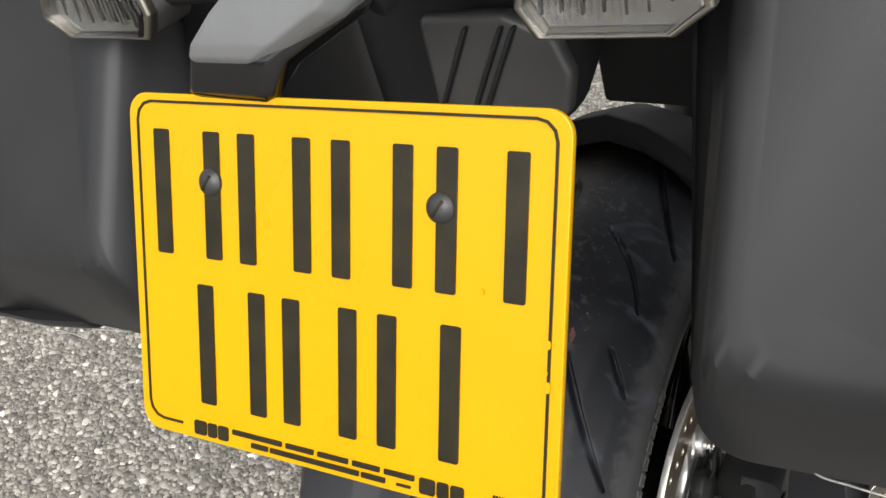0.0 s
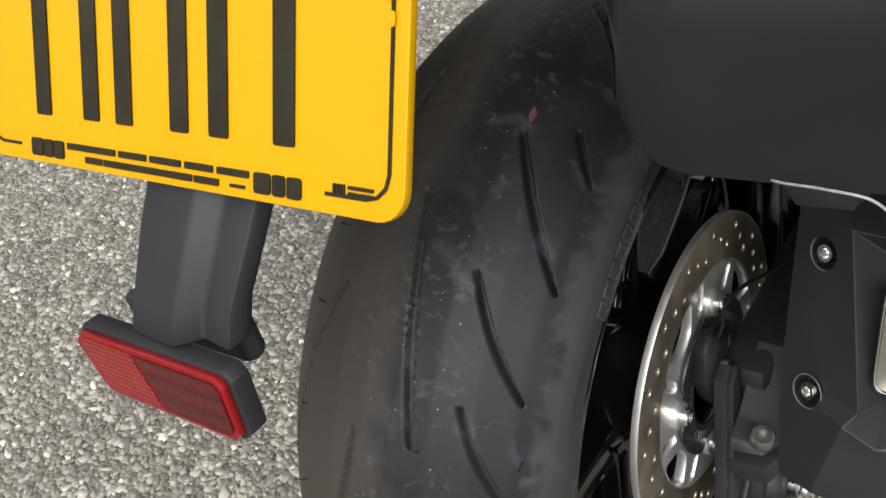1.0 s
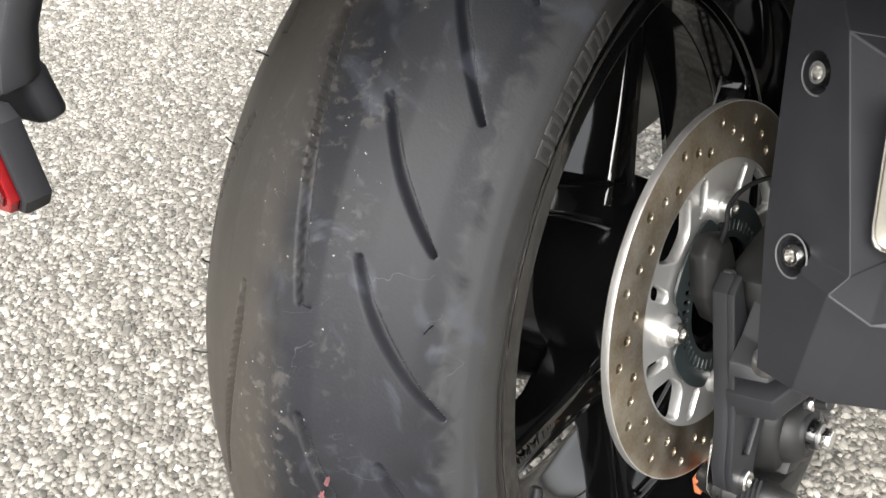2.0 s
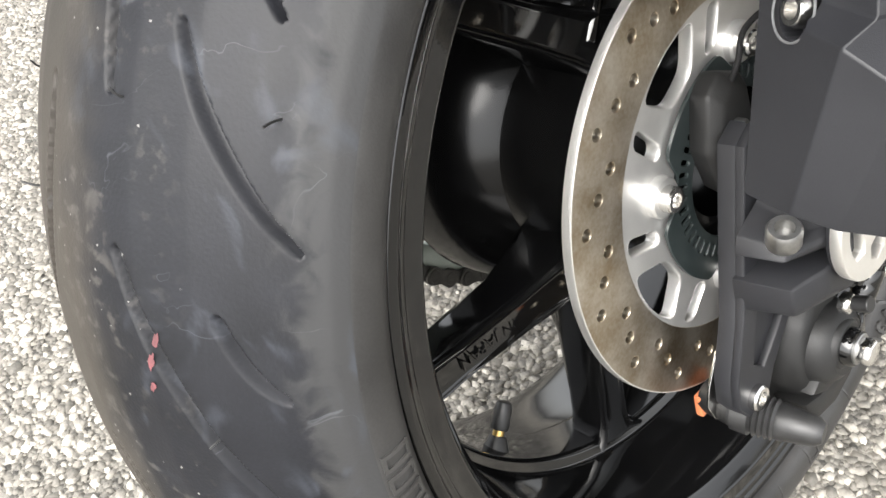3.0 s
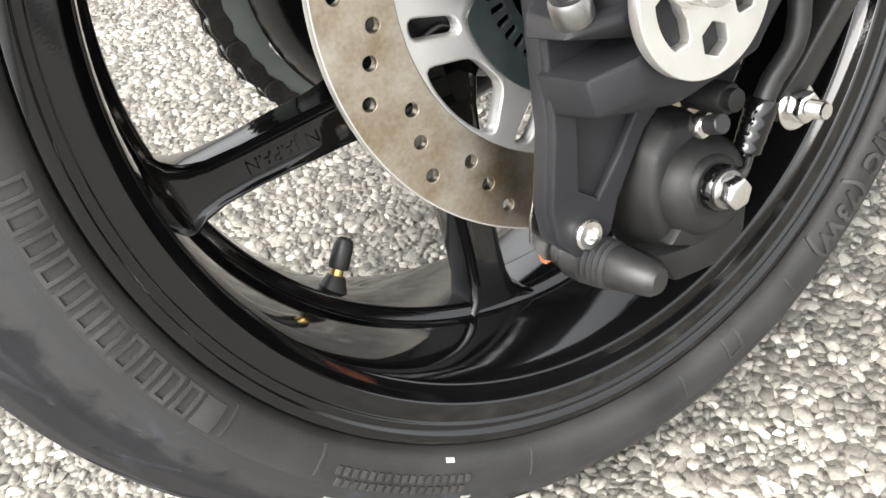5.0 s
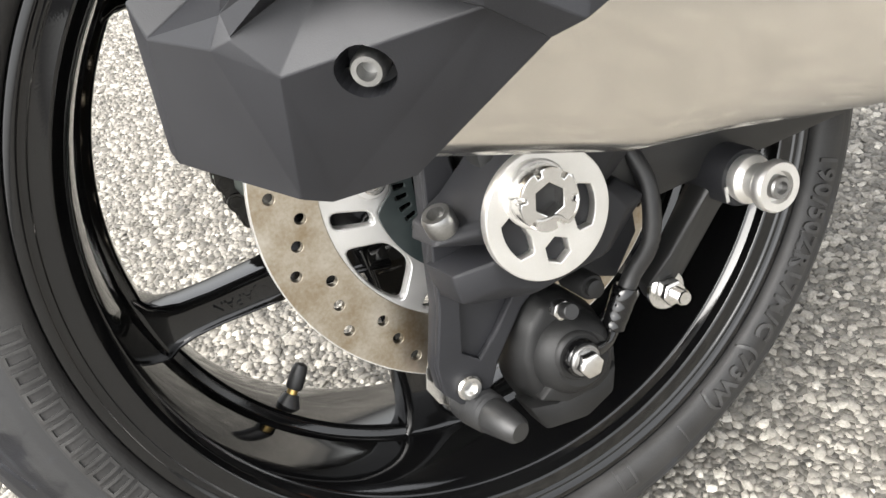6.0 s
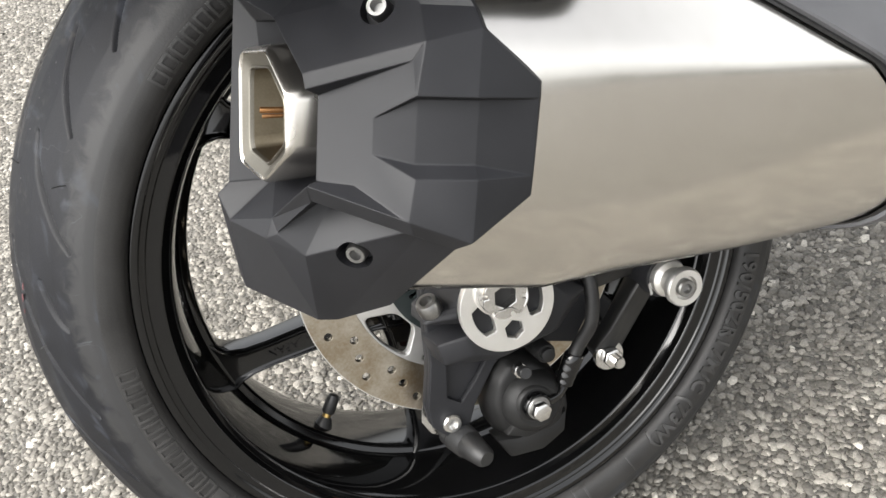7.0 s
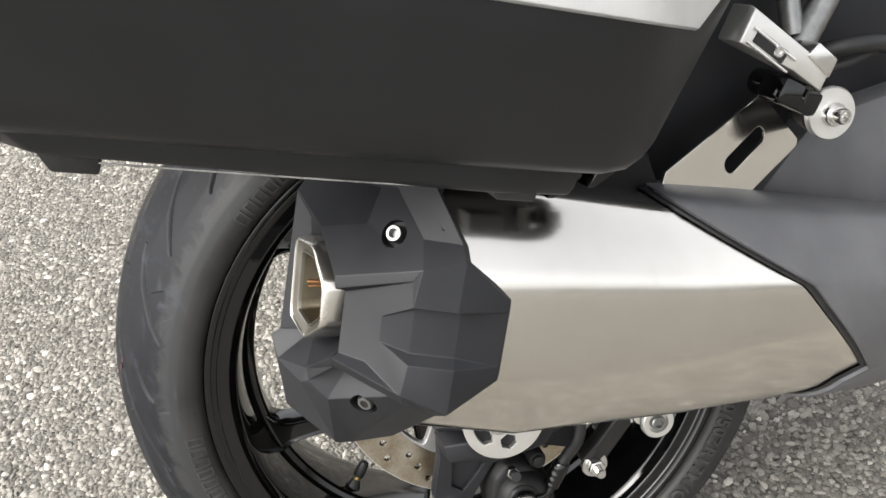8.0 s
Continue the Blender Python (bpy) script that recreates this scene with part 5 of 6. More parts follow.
# plate hanger and red reflector
hang = part("plate_hanger", bevelled(loft([[Vector((x + cx, y + oy, z)) for x, y in ((-w, 0.004), (-w * 0.72, -0.011), (w * 0.15, -0.013), (w * 0.45, -0.004), (w * 0.95, -0.006), (w, 0.004), (w * 0.9, 0.010), (-w * 0.9, 0.010))] for z, w, cx, oy in ((0.50, 0.040, 0.016, -0.203), (0.42, 0.039, 0.016, -0.244), (0.362, 0.0375, 0.015, -0.276), (0.335, 0.036, 0.012, -0.297), (0.308, 0.033, 0.007, -0.314), (0.293, 0.034, 0.004, -0.320))]), 0.002, 2, 20), MATTE, bike, "black plastic plate hanger with the reflector at its foot")
RC = Vector((-0.0075, -0.3325, 0.2755))
RU = Vector((0, 0.09, 1)).normalized()
RN = Vector((0, -1, 0.09)).normalized()


def on_refl(u, v, w):
    return tuple(RC + Vector((u, 0, 0)) + RU * v + RN * w)


refl_shape = [(-0.0430, 0.0140), (-0.0475, 0.0090), (-0.0390, -0.0135), (-0.0350, -0.0165), (0.0460, -0.0165), (0.0510, -0.0120), (0.0510, 0.0120), (0.0470, 0.0160), (-0.0400, 0.0160)]
part("reflector_back", plate([[(a * 1.05, b * 1.10) for a, b in refl_shape]], 0.010, 0.0015, lambda u, v, w: on_refl(u, v, w + 0.000)), MATTE, hang)
part("reflector", plate([refl_shape], 0.0035, 0.0008, lambda u, v, w: on_refl(u, v, w + 0.0065)), RED, hang, "red prismatic reflector")
part("reflector_field", plate([[(-0.0425, 0.0085), (-0.0335, -0.0135), (0.0030, -0.0135), (-0.0060, 0.0135), (-0.0385, 0.0135)]], 0.001, 0.0002, lambda u, v, w: on_refl(u, v, w + 0.0085)), PRISM, hang, "honeycomb half of the reflector")
part("reflector_field", plate([[(-0.0040, 0.0135), (0.0050, -0.0135), (0.0450, -0.0135), (0.0485, -0.0100), (0.0485, 0.0100), (0.0455, 0.0135)]], 0.001, 0.0002, lambda u, v, w: on_refl(u, v, w + 0.0085)), DARKRED, hang, "darker ribbed half of the reflector")
part("reflector_neck", bevelled(loft([[Vector((x - 0.005, y, z)) for x, y in ((-0.036, -0.318), (0.038, -0.318), (0.041, -0.312), (0.038, -0.306), (-0.034, -0.306), (-0.036, -0.312))] for z in (0.278, 0.292, 0.298)]), 0.003, 2), MATTE, hang)

# plate lamp over the plate
def lamp_ring(along, cx, w, up, low, dip=0.75):
    """Ring across the hood, which hangs down and back; up and low are its depths over and under the middle line."""
    c = Vector((cx, -0.2450 + 0.53 * along, 0.5120 + 0.85 * along))
    n = Vector((0, -0.85, 0.53))
    return [c + Vector((x * w, 0, 0)) + n * h for x, h in ((-1.0, low * 0.3), (-0.97, up * 0.45), (-0.80, up), (0.72, up), (0.96, up * 0.45), (1.0, low * 0.3), (dip, low), (-dip, low))]


lamp = part("plate_lamp", bevelled(loft([lamp_ring(0.015, -0.0360, 0.0200, 0.006, -0.002), lamp_ring(0.0180, -0.0345, 0.0250, 0.0100, -0.002), lamp_ring(0.024, -0.0270, 0.0310, 0.0120, -0.002), lamp_ring(0.038, -0.0090, 0.0385, 0.0130, -0.002), lamp_ring(0.055, 0.0090, 0.0400, 0.0125, -0.002), lamp_ring(0.075, 0.0210, 0.0380, 0.0105, -0.002)]), 0.0045, 3, 12), PALEGREY, bike, "rounded grey plastic number plate lamp hood")
part("lamp_bezel", bevelled(loft([lamp_ring(0.0000, -0.0370, 0.0210, -0.002, -0.008), lamp_ring(0.0030, -0.0360, 0.0265, 0.004, -0.012), lamp_ring(0.0180, -0.0310, 0.0300, 0.008, -0.015), lamp_ring(0.040, -0.0060, 0.0400, 0.004, -0.014), lamp_ring(0.070, 0.0180, 0.0390, 0.000, -0.012)]), 0.0028, 3, 12), GLOSS, lamp, "glossy black lamp bezel")
part("lamp_collar", turned((0.022, -0.214, 0.560), (0.050, -0.170, 0.585), [(0, 0.0260), (0.2, 0.0275), (0.3, 0.0255), (0.38, 0.0275), (0.6, 0.0270), (0.66, 0.0300), (1, 0.0310)], 40), MATTE, lamp, "ribbed black collar of the lamp")
part("lamp_mount", bevelled(loft([[Vector((x * w + 0.035, y, z)) for x, z in ((-1, 0.540), (-0.9, 0.625), (0.9, 0.625), (1, 0.535))] for y, w in ((-0.175, 0.030), (-0.16, 0.045), (-0.10, 0.062))]), 0.008, 3, 20), MATTE, lamp)
# tail: fender panels above the wheel
tail = part("rear_mudguard", bevelled(loft([[Vector((x, y, z)) for x, z in ((-w, zt), (w, zt), (w, zt - 0.03), (w * 0.9, zb), (-w * 0.9, zb), (-w, zt - 0.03))] for y, w, zt, zb in ((-0.098, 0.060, 0.570, 0.430), (-0.08, 0.075, 0.590, 0.430), (-0.04, 0.080, 0.640, 0.46), (0.20, 0.090, 0.70, 0.50))]), 0.010, 3, 20), MATTE, bike, "black plastic rear mudguard under the tail")
part("mudguard_flap", bevelled(loft([[Vector((x, y, z)) for x, z in ((0.000, 0.510), (0.050, 0.512), (0.076, 0.500), (0.0835, 0.478), (0.078, 0.455), (0.000, 0.455))] for y in (-0.124, -0.112)]), 0.004, 3), HOOD, tail)
for x in (0.016, 0.036, 0.043):
    part("mudguard_rib", bevelled(loft([[Vector((x + dx, y, z)) for dx, z in ((0.012, 0.506), (0.015, 0.506), (-0.010, 0.458), (-0.013, 0.458))] for y in (-0.128, -0.122)]), 0.0015, 2), MATTE, tail)
part("inner_mudguard", bevelled(loft([[Vector((x + dx, y, z)) for x, z in ((0.046, 0.396), (0.150, 0.392), (0.150, 0.53), (0.040, 0.53))] for y, dx in ((0.0, 0.0), (0.10, -0.03))]), 0.003, 2), DULL, tail)
indicators = []
for s in (-1, 1):
    o = 0.030 if s < 0 else -0.003
    shell = ((0.092, -0.170, 0.540), (0.100, -0.170, 0.526), (0.160, -0.172, 0.528), (0.176, -0.172, 0.540), (0.172, -0.168, 0.566), (0.100, -0.166, 0.570))
    ind = part("indicator", bevelled(loft([[Vector((s * (x + o), y + d, z)) for x, y, z in shell] for d in (-0.009, 0.022)]), 0.003, 2), HOOD, bike, "clear-lensed indicator on a short black stalk")
    indicators.append(ind)
    mid_ = Vector((0.134 + o, -0.170, 0.547))
    part("lens_rim", bevelled(loft([[Vector((s * (mid_.x + (x + o - mid_.x) * k), y + d, mid_.z + (z - mid_.z) * k)) for x, y, z in shell] for d, k in ((-0.009, 1.0), (-0.0135, 1.0), (-0.0150, 0.97), (-0.0150, 0.90), (-0.0095, 0.88))], caps=False), 0.0008, 2), FUNNEL, ind, "bright bevelled rim of the lens")
    part("reflector_bowl", bevelled(loft([[Vector((s * (mid_.x + (x + o - mid_.x) * k), y + d, mid_.z + (z - mid_.z) * k)) for x, y, z in shell] for d, k in ((-0.0092, 0.90), (-0.0100, 0.88))]), 0.0004, 1), BARREL, ind)
    part("lens", bevelled(loft([[Vector((s * (mid_.x + (x + o - mid_.x) * k), y + d, mid_.z + (z - mid_.z) * k)) for x, y, z in shell] for d, k in ((-0.0165, 0.86), (-0.0150, 0.90), (-0.0135, 0.90))]), 0.0012, 2), LENS, ind, "clear ribbed lens")
    for k in range(20):
        part("lens_rib", box((s * (0.104 + o + 0.0030 * k), -0.1805, 0.548 - 0.0015 * (k % 3)), (0.0012, 0.0016, 0.023 - 0.002 * (k % 2)), 0.0002), BARREL if k % 3 else HOOD, ind)
    part("stalk", rod((s * 0.05, -0.15, 0.550), (s * (0.105 + o), -0.160, 0.550), 0.014), MATTE, ind)

# hugger over the tyre
def arc_sheet(r, a0, a1, t, n=28):
    """Arched sheet over the tyre between two angles."""
    arch = [(-0.098, -0.082), (-0.090, -0.060), (-0.074, -0.038), (-0.054, -0.020), (-0.030, -0.007), (0.0, 0.0), (0.030, -0.007), (0.054, -0.020), (0.074, -0.038), (0.090, -0.060), (0.098, -0.082)]
    rings = []
    for i in range(n + 1):
        a = radians(a0 + (a1 - a0) * i / n)
        sec = [(x + WHEEL_X, r + h) for x, h in arch] + [(x * (1 - t) + WHEEL_X, r + h - t) for x, h in arch[::-1]]
        rings.append([Vector((x, q * math.cos(a), q * math.sin(a))) for x, q in sec])
    return loft(rings)


hug = part("tyre_hugger", arc_sheet(0.343, 15, 74.5, 0.003), DULL, bike, "black plastic tyre hugger", angle=30)
part("hugger_lip", bevelled(arc_sheet(0.3435, 73.5, 76, 0.022, 3), 0.002, 2, 30), DULL, hug)
part("shock_linkage", joined(rod((0.0, 0.30, 0.05), (0.02, 0.36, 0.42), 0.032), rod((0.0, 0.32, 0.12), (0.012, 0.345, 0.30), 0.042)), SATIN, bike, "black rear shock absorber")
# subframe and pannier rails behind the case
part("subframe_rail", joined(tube([(0.135, 0.42, 0.36), (0.140, 0.20, 0.44), (0.130, 0.0, 0.52), (0.11, -0.12, 0.55)], 0.016), tube([(-0.135, 0.42, 0.36), (-0.140, 0.20, 0.44), (-0.130, 0.0, 0.52), (-0.11, -0.12, 0.55)], 0.016)), SATIN, bike, "black tubular subframe rails")
part("inner_panel", bevelled(loft([[Vector((x, y, z)) for y, z in ((0.10, 0.14), (0.50, 0.02), (0.52, 0.40), (0.16, 0.42))] for x in (0.105, 0.150)]), 0.008, 2), MATTE, bike, "black bodywork panel behind the hanger")
side_cover = part("side_cover", bevelled(loft([[Vector((x, y, z)) for y, z in ((0.215, 0.128), (0.42, 0.06), (0.46, 0.14), (0.40, 0.19), (0.27, 0.178))] for x in (0.15, 0.195)]), 0.006, 2), GREY, bike, "dark grey side cover")
part("pannier_bracket", bevelled(loft([[Vector((x, y, z)) for y, z in ((-0.030, 0.215), (0.08, 0.175), (0.125, 0.170), (0.118, 0.205), (0.02, 0.250), (-0.030, 0.258))] for x in (0.168, 0.232)]), 0.004, 2), DULL, bike, "dull black bracket between the silencer and the case")
# footrest hanger, pale alloy
hang2 = part("footrest_hanger", bevelled(loft([[Vector((x, 0.214 + (y - 0.214) * k, 0.246 + (z - 0.246) * k)) for y, z in ((0.180, 0.262), (0.194, 0.2827), (0.232, 0.244), (0.248, 0.2265), (0.239, 0.2140), (0.226, 0.2265), (0.2188, 0.2335))] for x, k in ((0.226, 1.0), (0.248, 1.0), (0.252, 0.93))]), 0.0012, 2, 15), ALU, bike, "pale cast alloy pillion footrest hanger")
part("hanger_recess", bevelled(loft([[Vector((x, y, z)) for y, z in ((0.1905, 0.2600), (0.1965, 0.2665), (0.2165, 0.2470), (0.2100, 0.2405))] for x in (0.2515, 0.2530)]), 0.0006, 1), SATIN, hang2)
part("hanger_boss", bevelled(loft([[Vector((x, y, z)) for y, z in ((0.2290, 0.2420), (0.2385, 0.2490), (0.2515, 0.2345), (0.2440, 0.2230))] for x in (0.222, 0.2535)]), 0.0016, 2), CHROME, hang2, "polished square end of the hanger")
part("hanger_screw", bolt_head((0.2535, 0.208, 0.2495), (1, 0, 0), 0.0040, 0.003), CHROME, hang2)
part("hanger_rib", joined(rod((0.2528, 0.1925, 0.2685), (0.2528, 0.2200, 0.2410), 0.0012, 8), rod((0.2528, 0.1860, 0.2610), (0.2528, 0.2130, 0.2345), 0.0010, 8)), CHROME, hang2)
part("hanger_arm", joined(tube([(0.225, 0.235, 0.235), (0.215, 0.27, 0.27), (0.20, 0.33, 0.335)], 0.010), tube([(0.22, 0.24, 0.250), (0.21, 0.245, 0.285), (0.20, 0.26, 0.33)], 0.008), tube([(0.215, 0.26, 0.25), (0.21, 0.29, 0.29), (0.20, 0.36, 0.34)], 0.007)), ZINC, hang2)
part("footrest_pivot", joined(rod((0.205, 0.218, 0.222), (0.248, 0.234, 0.2120), 0.0095), box((0.235, 0.225, 0.214), (0.03, 0.034, 0.018), 0.004, pose(0, 0, 0, -35))), GLOSS, hang2)
cables = [part("cable", tube([(0.20, 0.262, 0.228), (0.215, 0.285, 0.232), (0.215, 0.32, 0.225), (0.20, 0.35, 0.19), (0.19, 0.36, 0.14)], 0.0065), HOSE, bike, "black cable beside the footrest hanger"),
          part("cable", tube([(0.20, 0.255, 0.215), (0.205, 0.29, 0.218), (0.205, 0.33, 0.222), (0.20, 0.38, 0.20)], 0.0045), HOSE, bike, "thin black cable beside the footrest hanger")]
part("link_pipe", tube([(0.225, 0.255, 0.045), (0.215, 0.33, 0.0), (0.18, 0.42, -0.06), (0.12, 0.5, -0.10)], 0.026, 20), LINK, muf, "golden heat-tinted steel link pipe")

# assemblies set on the wheel's line
seat((-0.0061, 0.0006, -0.0010, 0.09, -1.13, 1.15, 0.993), bracket, cal, hose, sensor)
seat((-0.0047, 0.0030, 0.0002, 0.50, -0.92, 0.14, 0.994), adj, swing)
seat((-0.0048, 0.0002, -0.0008, 0.27, -0.99, 0.57, 0.994), link)
seat((0.0001, -0.0010, 0.0042, -0.24, -0.68, 1.07, 0.986), muf)
seat((-0.0058, -0.0027, -0.0027, -0.32, -1.22, 1.48, 0.997), stay, hang2, side_cover, *cables)
seat((-0.0076, -0.0077, 0.0025, 1.15, 0.61, 2.35, 1.0), nplate)
seat((0.0059, -0.0132, 0.0082, 1.06, -0.21, 0.85, 0.987), tail, *indicators)
seat((0.0071, -0.0156, 0.0164, 1.22, -0.28, 1.06, 0.973), hang)


# tyre lettering: maker's words as plain bars, sizes in letters
def bar_word(mid, r, n, w, h, gap, name="raised_bar"):
    for i in range(n):
        a = mid - math.degrees(((i - (n - 1) / 2) * (w + gap)) / r)
        da = math.degrees(w / 2 / r)
        if h < 0.008:
            part(name, arc_bar(r - h / 2, r + h / 2, a + da, a - da), LETTER, tyre)
            continue
        t, ta = 0.0016, math.degrees(0.0017 / r)
        part(name, joined(arc_bar(r - h / 2, r - h / 2 + t, a + da, a - da), arc_bar(r + h / 2 - t, r + h / 2, a + da, a - da), arc_bar(r - h / 2 + t, r + h / 2 - t, a + da, a + da - ta, n=2), arc_bar(r - h / 2 + t, r + h / 2 - t, a - da + ta, a - da, n=2)), LETTER, tyre)


bar_word(189.0, 0.2445, 11, 0.0078, 0.0135, 0.0026)
part("raised_mark", arc_bar(0.238, 0.251, 202.6, 205.0), LETTER, tyre)
bar_word(122, 0.2445, 7, 0.0085, 0.0120, 0.0026)
bar_word(279.6, 0.2405, 1, 0.0120, 0.0150, 0)
part("size_letters", lettering("190/50ZR17M/C (73W)", 0.0165, 0.0016, on_sidewall(318.5, 0.2425, 0.0011), 1.16, 0.03), LETTER, tyre, "raised tyre size on the sidewall")
part("small_letters", lettering("RADIAL", 0.0070, 0.001, on_sidewall(325.6, 0.2385, 0.0011), 1.15), LETTER, tyre)
for n_, r_, w_ in ((16, 0.2505, 0.0024), (17, 0.2448, 0.0023)):
    bar_word(228.5, r_, n_, w_, 0.0040, 0.0022, "small_bar")
for a in (206.0, 217.5, 245.8, 270.2, 291.0):
    part("mould_line", arc_bar(0.236, 0.2500, a, a + 0.25, 0.0006, 1), LETTER, tyre)
for a, r in ((233.8, 0.2355), (220.7, 0.2600), (237.1, 0.2560)):
    part("tyre_scuff", arc_bar(r, r + 0.0018, a, a + 1.1, 0.0006, 3), WHITE, tyre, "white scuff on the sidewall")


def on_tread(x, deg, lift=0.0):
    r = float(np.interp(abs(x), [p[0] for p in HALF[:7]], [p[1] for p in HALF[:7]])) + lift
    return Vector((x, r * math.cos(radians(deg)), r * math.sin(radians(deg))))


random.seed(5)
for x, a in ((-0.050, 137), (-0.055, 149), (-0.050, 158), (-0.050, 170), (-0.045, 128), (0.082, 148.5), (0.036, 149.0), (0.060, 172.0), (-0.05, 118), (-0.045, 112)):
    p = on_tread(x, a, -0.001)
    d = p.normalized()
    w = Vector((random.uniform(-1, 1), random.uniform(-1, 1), random.uniform(-1, 1))) * 0.003
    part("rubber_whisker", tube([p, p + d * 0.004 + w * 0.4, p + d * 0.007 + w], 0.00045, 6, 4), HOSE, tyre)


def paint_dab(x, a, w, h, turn=0.3):
    """A worn dab of paint on the tread."""
    ring = []
    for i in range(14):
        q = 2 * math.pi * i / 14
        k = random.uniform(0.65, 1.1)
        u, v = w * k * math.cos(q), h * k * math.sin(q)
        ring.append((x + u + turn * v, a - math.degrees(v / 0.295)))
    bm = bmesh.new()
    mid_v = bm.verts.new(on_tread(x, a, 0.0006))
    vs = [bm.verts.new(on_tread(px, pa, 0.0004)) for px, pa in ring]
    for i in range(14):
        bm.faces.new((mid_v, vs[i], vs[(i + 1) % 14]))
    part("paint_dab", bm, REDMARK, tyre, "worn red paint mark on the tread")


paint_dab(0.044, 112.0, 0.0018, 0.0055, -0.2)
paint_dab(0.0455, 164.5, 0.0014, 0.0034)
paint_dab(0.0420, 166.2, 0.0014, 0.0038)
paint_dab(0.0405, 168.2, 0.0012, 0.0022)


# ---- panniers ----
def pannier(side):
    """Hard case: black shell, lid, silver trim, base flange and rubber feet. side: 1 right, -1 left."""
    s = side
    case = new("pannier")
    case.matrix_world = LEAN_AT @ (pose(-0.0020, -0.0035, 0.0003, -0.24, -1.20, 1.43) @ Matrix.Scale(0.988, 4) if s > 0 else pose(0.0056, -0.0064, 0.0054, 1.46, -0.24, 0.78))
    tagged(case, "matte black hard pannier clipped beside the tail", "pannier", "panniers")

    def eased_step(v, lo, hi):
        f = min(1.0, max(0.0, (v - lo) / (hi - lo)))
        return f * f * (3 - 2 * f)

    def settle(p):
        """The right case: its inner half sits a little further back, its outer wall is drawn in and hangs lower."""
        if s < 0:
            return p
        f, g = 1 - eased_step(p.x, 0.22, 0.40), eased_step(p.x, 0.26, 0.37)
        return p + Vector((0.008, -0.0155, 0.002)) * f + Vector((0.11 * p.x - 0.0865, 0.11 * p.y + 0.0117, 0.11 * p.z - 0.0435)) * g

    def crease(y, zb):
        return max(0.3335 - 0.37 * y, zb + 0.020)

    def section(y, xi, xo, zb, zt, zi=None, n=6):
        zi = zi or zb
        cor = [(xi, zi + 0.016), (xi + 0.014, zi), (xo - 0.110, zi), (xo - 0.085, zb), (xo - 0.012, zb), (xo, zb + 0.014), (xo + 0.48 * (crease(y, zb) - zb), crease(y, zb)), (xo + 0.034, max(zb, 0.255 - 0.325 * y) + 0.20), (xo - 0.05, zt), (xi + 0.04, zt), (xi, zt - 0.05)]
        pts = []
        for i in range(len(cor)):
            p0, p1, p2 = (Vector(cor[(i + d) % len(cor)]) for d in (-1, 0, 1))
            r = 0.013 if i < 4 else 0.016 if i < 7 else 0.04
            p, q = (p1 + (e - p1).normalized() * min(r, 0.45 * (e - p1).length) for e in (p0, p2))
            for k in range(n):
                t = k / (n - 1)
                pts.append((1 - t) ** 2 * p + 2 * t * (1 - t) * p1 + t * t * q)
        return [settle(Vector((s * v.x, y + 0.68 * min(0.16, max(0.0, v.y - 0.405)) * min(1.0, max(0.0, (-0.12 - y) / 0.1)), v.y))) for v in pts]

    low = lambda y: 0.2555 - 0.335 * y
    rows = [(-0.2450, 0.194, 0.400, 0.3720, 0.62, 0.4080), (-0.2445, 0.187, 0.406, 0.3640, 0.64, 0.4000), (-0.2425, 0.181, 0.411, 0.3540, 0.65, 0.3900), (-0.2380, 0.176, 0.414, 0.3430, 0.65, 0.3720), (-0.230, 0.172, 0.416, low(-0.230), 0.65, 0.3480), (-0.222, 0.166, 0.416, low(-0.222), 0.65), (-0.19, 0.155, 0.416, low(-0.19), 0.65), (-0.15, 0.153, 0.416, low(-0.15), 0.65), (-0.05, 0.158, 0.416, low(-0.05), 0.65), (0.0, 0.165, 0.414, low(0), 0.65),
            (0.026, 0.168, 0.412, 0.2470, 0.65), (0.038, 0.170, 0.410, 0.2455, 0.65), (0.047, 0.172, 0.408, 0.2480, 0.65), (0.055, 0.174, 0.406, 0.2535, 0.65), (0.072, 0.178, 0.400, 0.270, 0.64), (0.112, 0.188, 0.388, 0.309, 0.63), (0.17, 0.194, 0.37, 0.366, 0.61), (0.20, 0.20, 0.35, 0.42, 0.58)]
    part("case_body", loft([section(*r) for r in rows]), CASE, case, angle=32)
    ring = [(-0.226, 0.262), (-0.236, 0.30), (-0.238, 0.385), (-0.226, 0.398), (-0.02, 0.394), (0.022, 0.384), (0.034, 0.30), (0.022, 0.262)]
    part("base_flange", bevelled(loft([[settle(Vector((s * (0.30 + (x - 0.30) * k), y * k - 0.085 * (1 - k), low(y) - d))) for y, x in ring] for d, k in ((-0.002, 1.0), (0.009, 0.96), (0.013, 0.93))]), 0.002, 2), CASE, case)
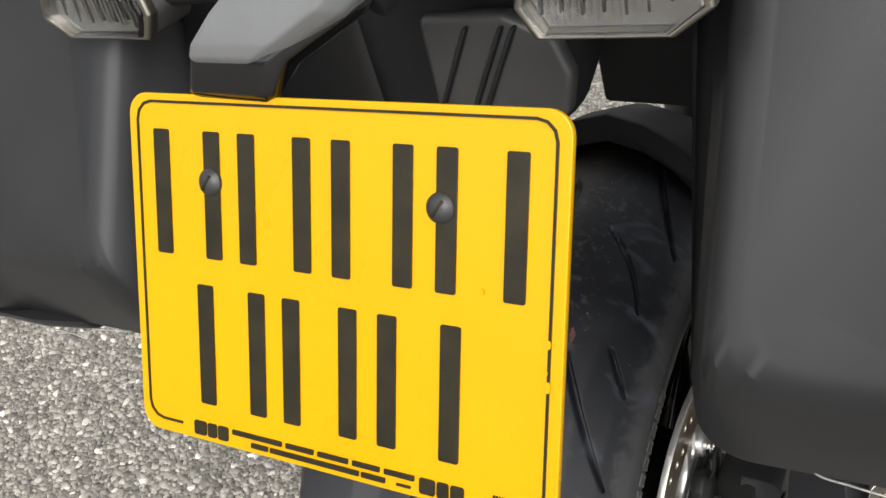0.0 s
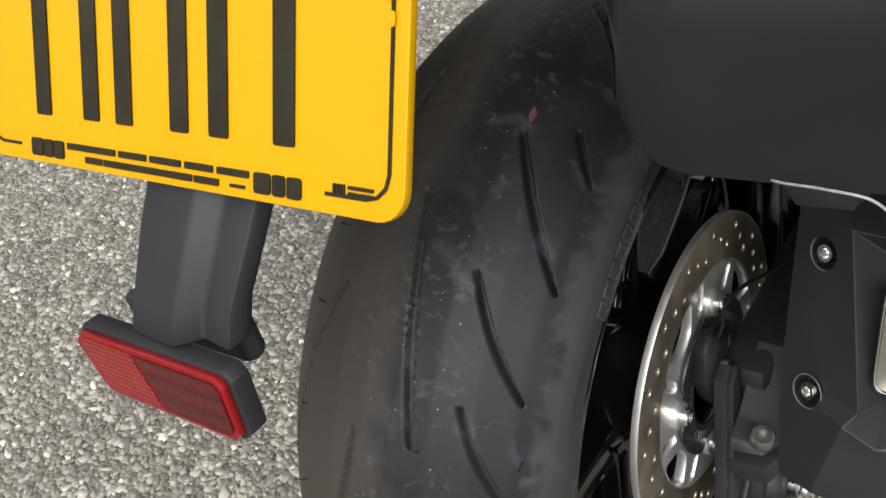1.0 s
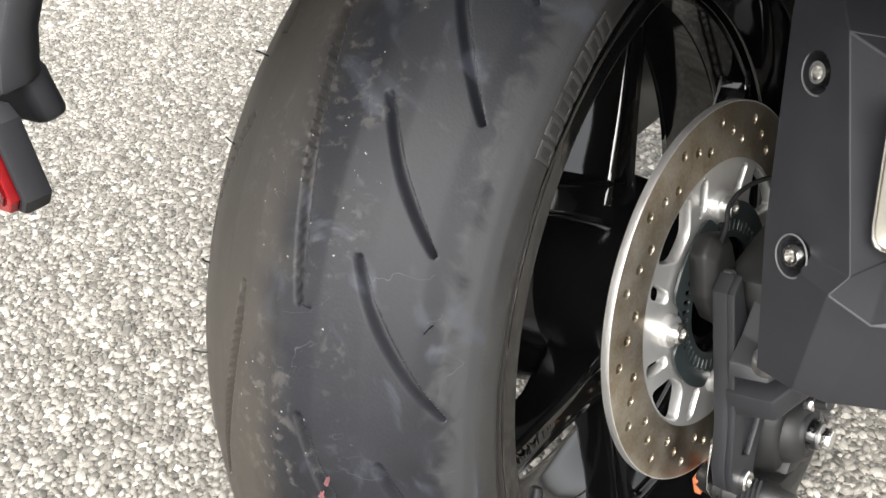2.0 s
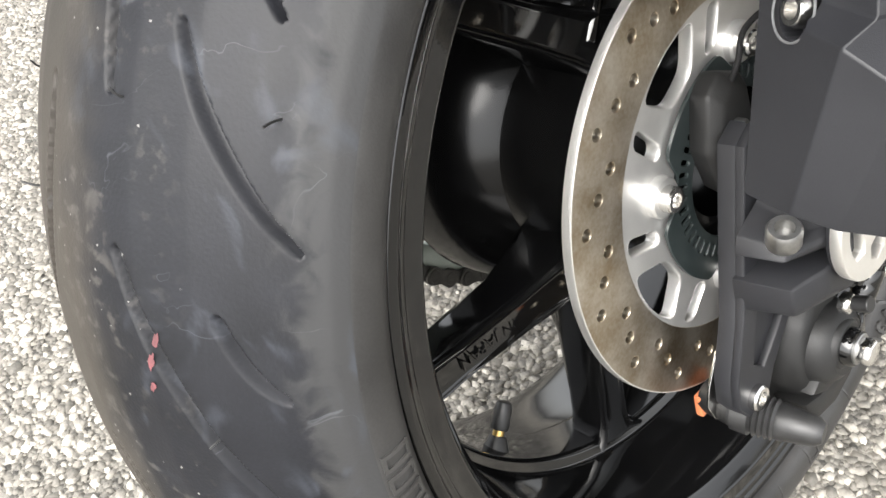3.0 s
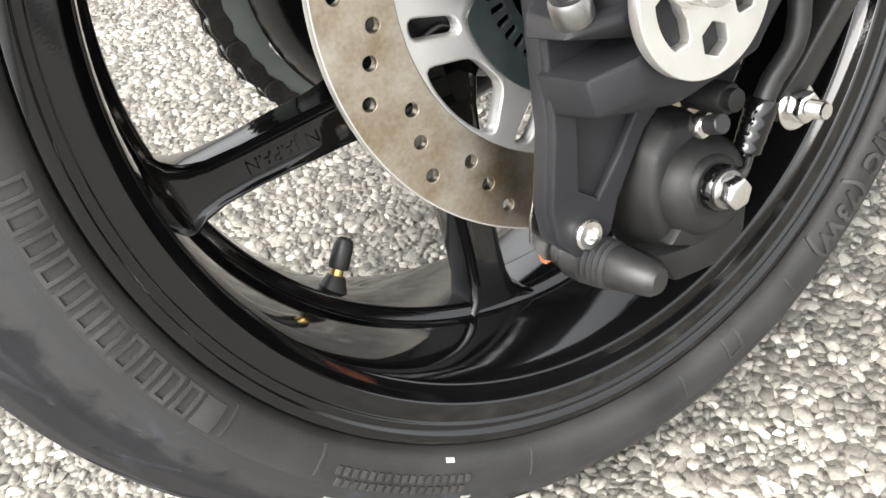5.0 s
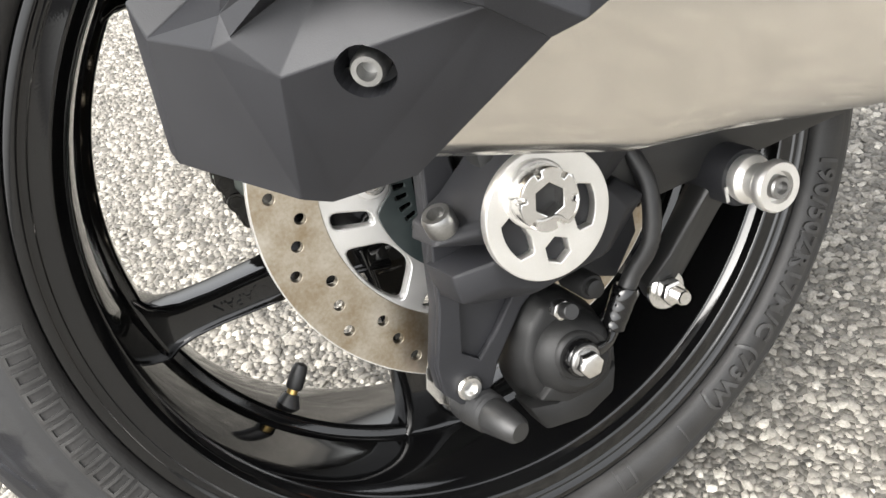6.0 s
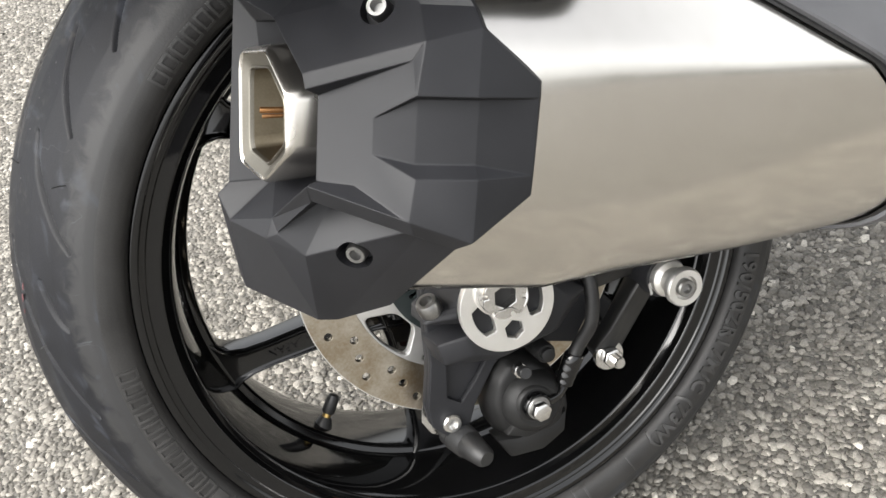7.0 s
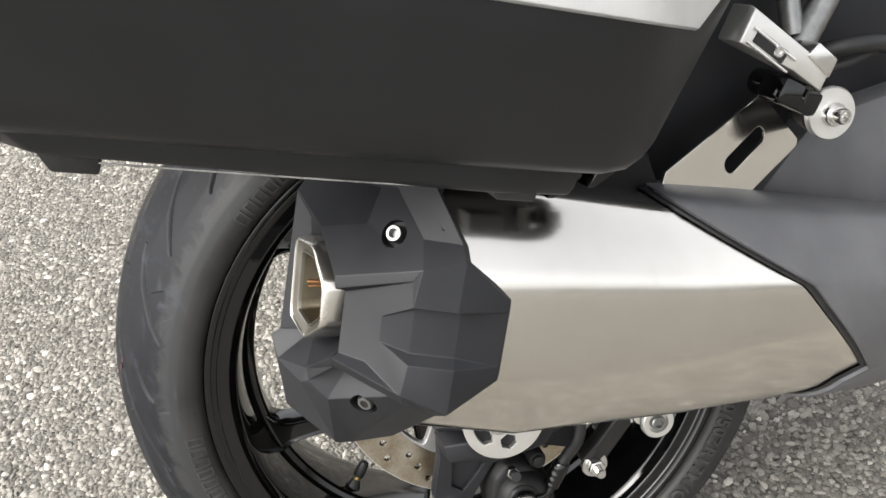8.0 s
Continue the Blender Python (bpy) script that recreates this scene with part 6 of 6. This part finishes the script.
    # Thin pale tube draws the light caught along the base edge.
    part("flange_edge", tube([settle(Vector((s * x, y, low(y) - d))) for y, x, d in ((-0.19, 0.212, -0.001), (-0.220, 0.216, -0.001), (-0.2270, 0.235, -0.001), (-0.2290, 0.250, 0.001), (-0.2290, 0.2585, 0.0085))] + [settle(Vector((s * x, y, low(y) - 0.0128))) for y, x in ((-0.228, 0.2645), (-0.2255, 0.285), (-0.2255, 0.32), (-0.222, 0.374), (-0.205, 0.385), (-0.10, 0.3885), (-0.05, 0.387))], 0.0005, 6, 6), LIT_EDGE, case, "pale line of light along the edge of the case base")
    for y, x, half in ((-0.206, 0.374, 0.0110), (-0.014, 0.372, 0.0110), (-0.18, 0.225, 0.012), (-0.03, 0.225, 0.012)):
        part("foot", bevelled(loft([[settle(Vector((s * (x + dx * k), y + dy * half * k, low(y + dy * half * k) - d))) for dx, dy in ((-0.012, -1), (0.012, -1), (0.012, 1), (-0.012, 1))] for d, k in ((-0.004, 1.25), (0.010, 1.1), (0.0180, 0.88), (0.0190, 0.80))]), 0.002, 2), HOSE, case, "black rubber foot")
    for y in (-0.232, -0.172, -0.150, -0.062, -0.048):
        part("base_rib", bevelled(loft([[settle(Vector((s * x, y + dy, low(y) - d))) for dy in (-0.0022, 0.0022)] + [settle(Vector((s * x, y + dy, low(y) - d - h))) for dy in (0.0022, -0.0022)] for x, d, h in ((0.366, 0.0, 0.010), (0.388, -0.002, 0.008))]), 0.0006, 1), CASE, case)
    for y in (0.012, 0.034):
        part("clip_hook", bevelled(loft([[settle(Vector((s * x, y + dy, 0.2450 - dz))) for dy, dz in ((0.014, -0.002), (0.012, 0.003), (-0.004, 0.010), (-0.008, 0.009), (-0.002, 0.002), (-0.002, -0.005))] for x in (0.352, 0.376)]), 0.0012, 2), GLOSS, case, "glossy black clip hook under the case")
    part("trim_strip", bevelled(loft([[settle(Vector((s * (xo + 0.48 * (crease(y, zb) - zb) + dx), y, crease(y, zb) + dz))) for dx, dz in ((-0.004, 0.001), (0.0022, 0.003), (0.0008, 0.045), (-0.006, 0.043))] for y, xi, xo, zb, zt, *_ in rows[4:17]]), 0.001, 2), TRIM, case, "silver trim strip along the lid")
    return case


pannier(1)
pannier(-1)
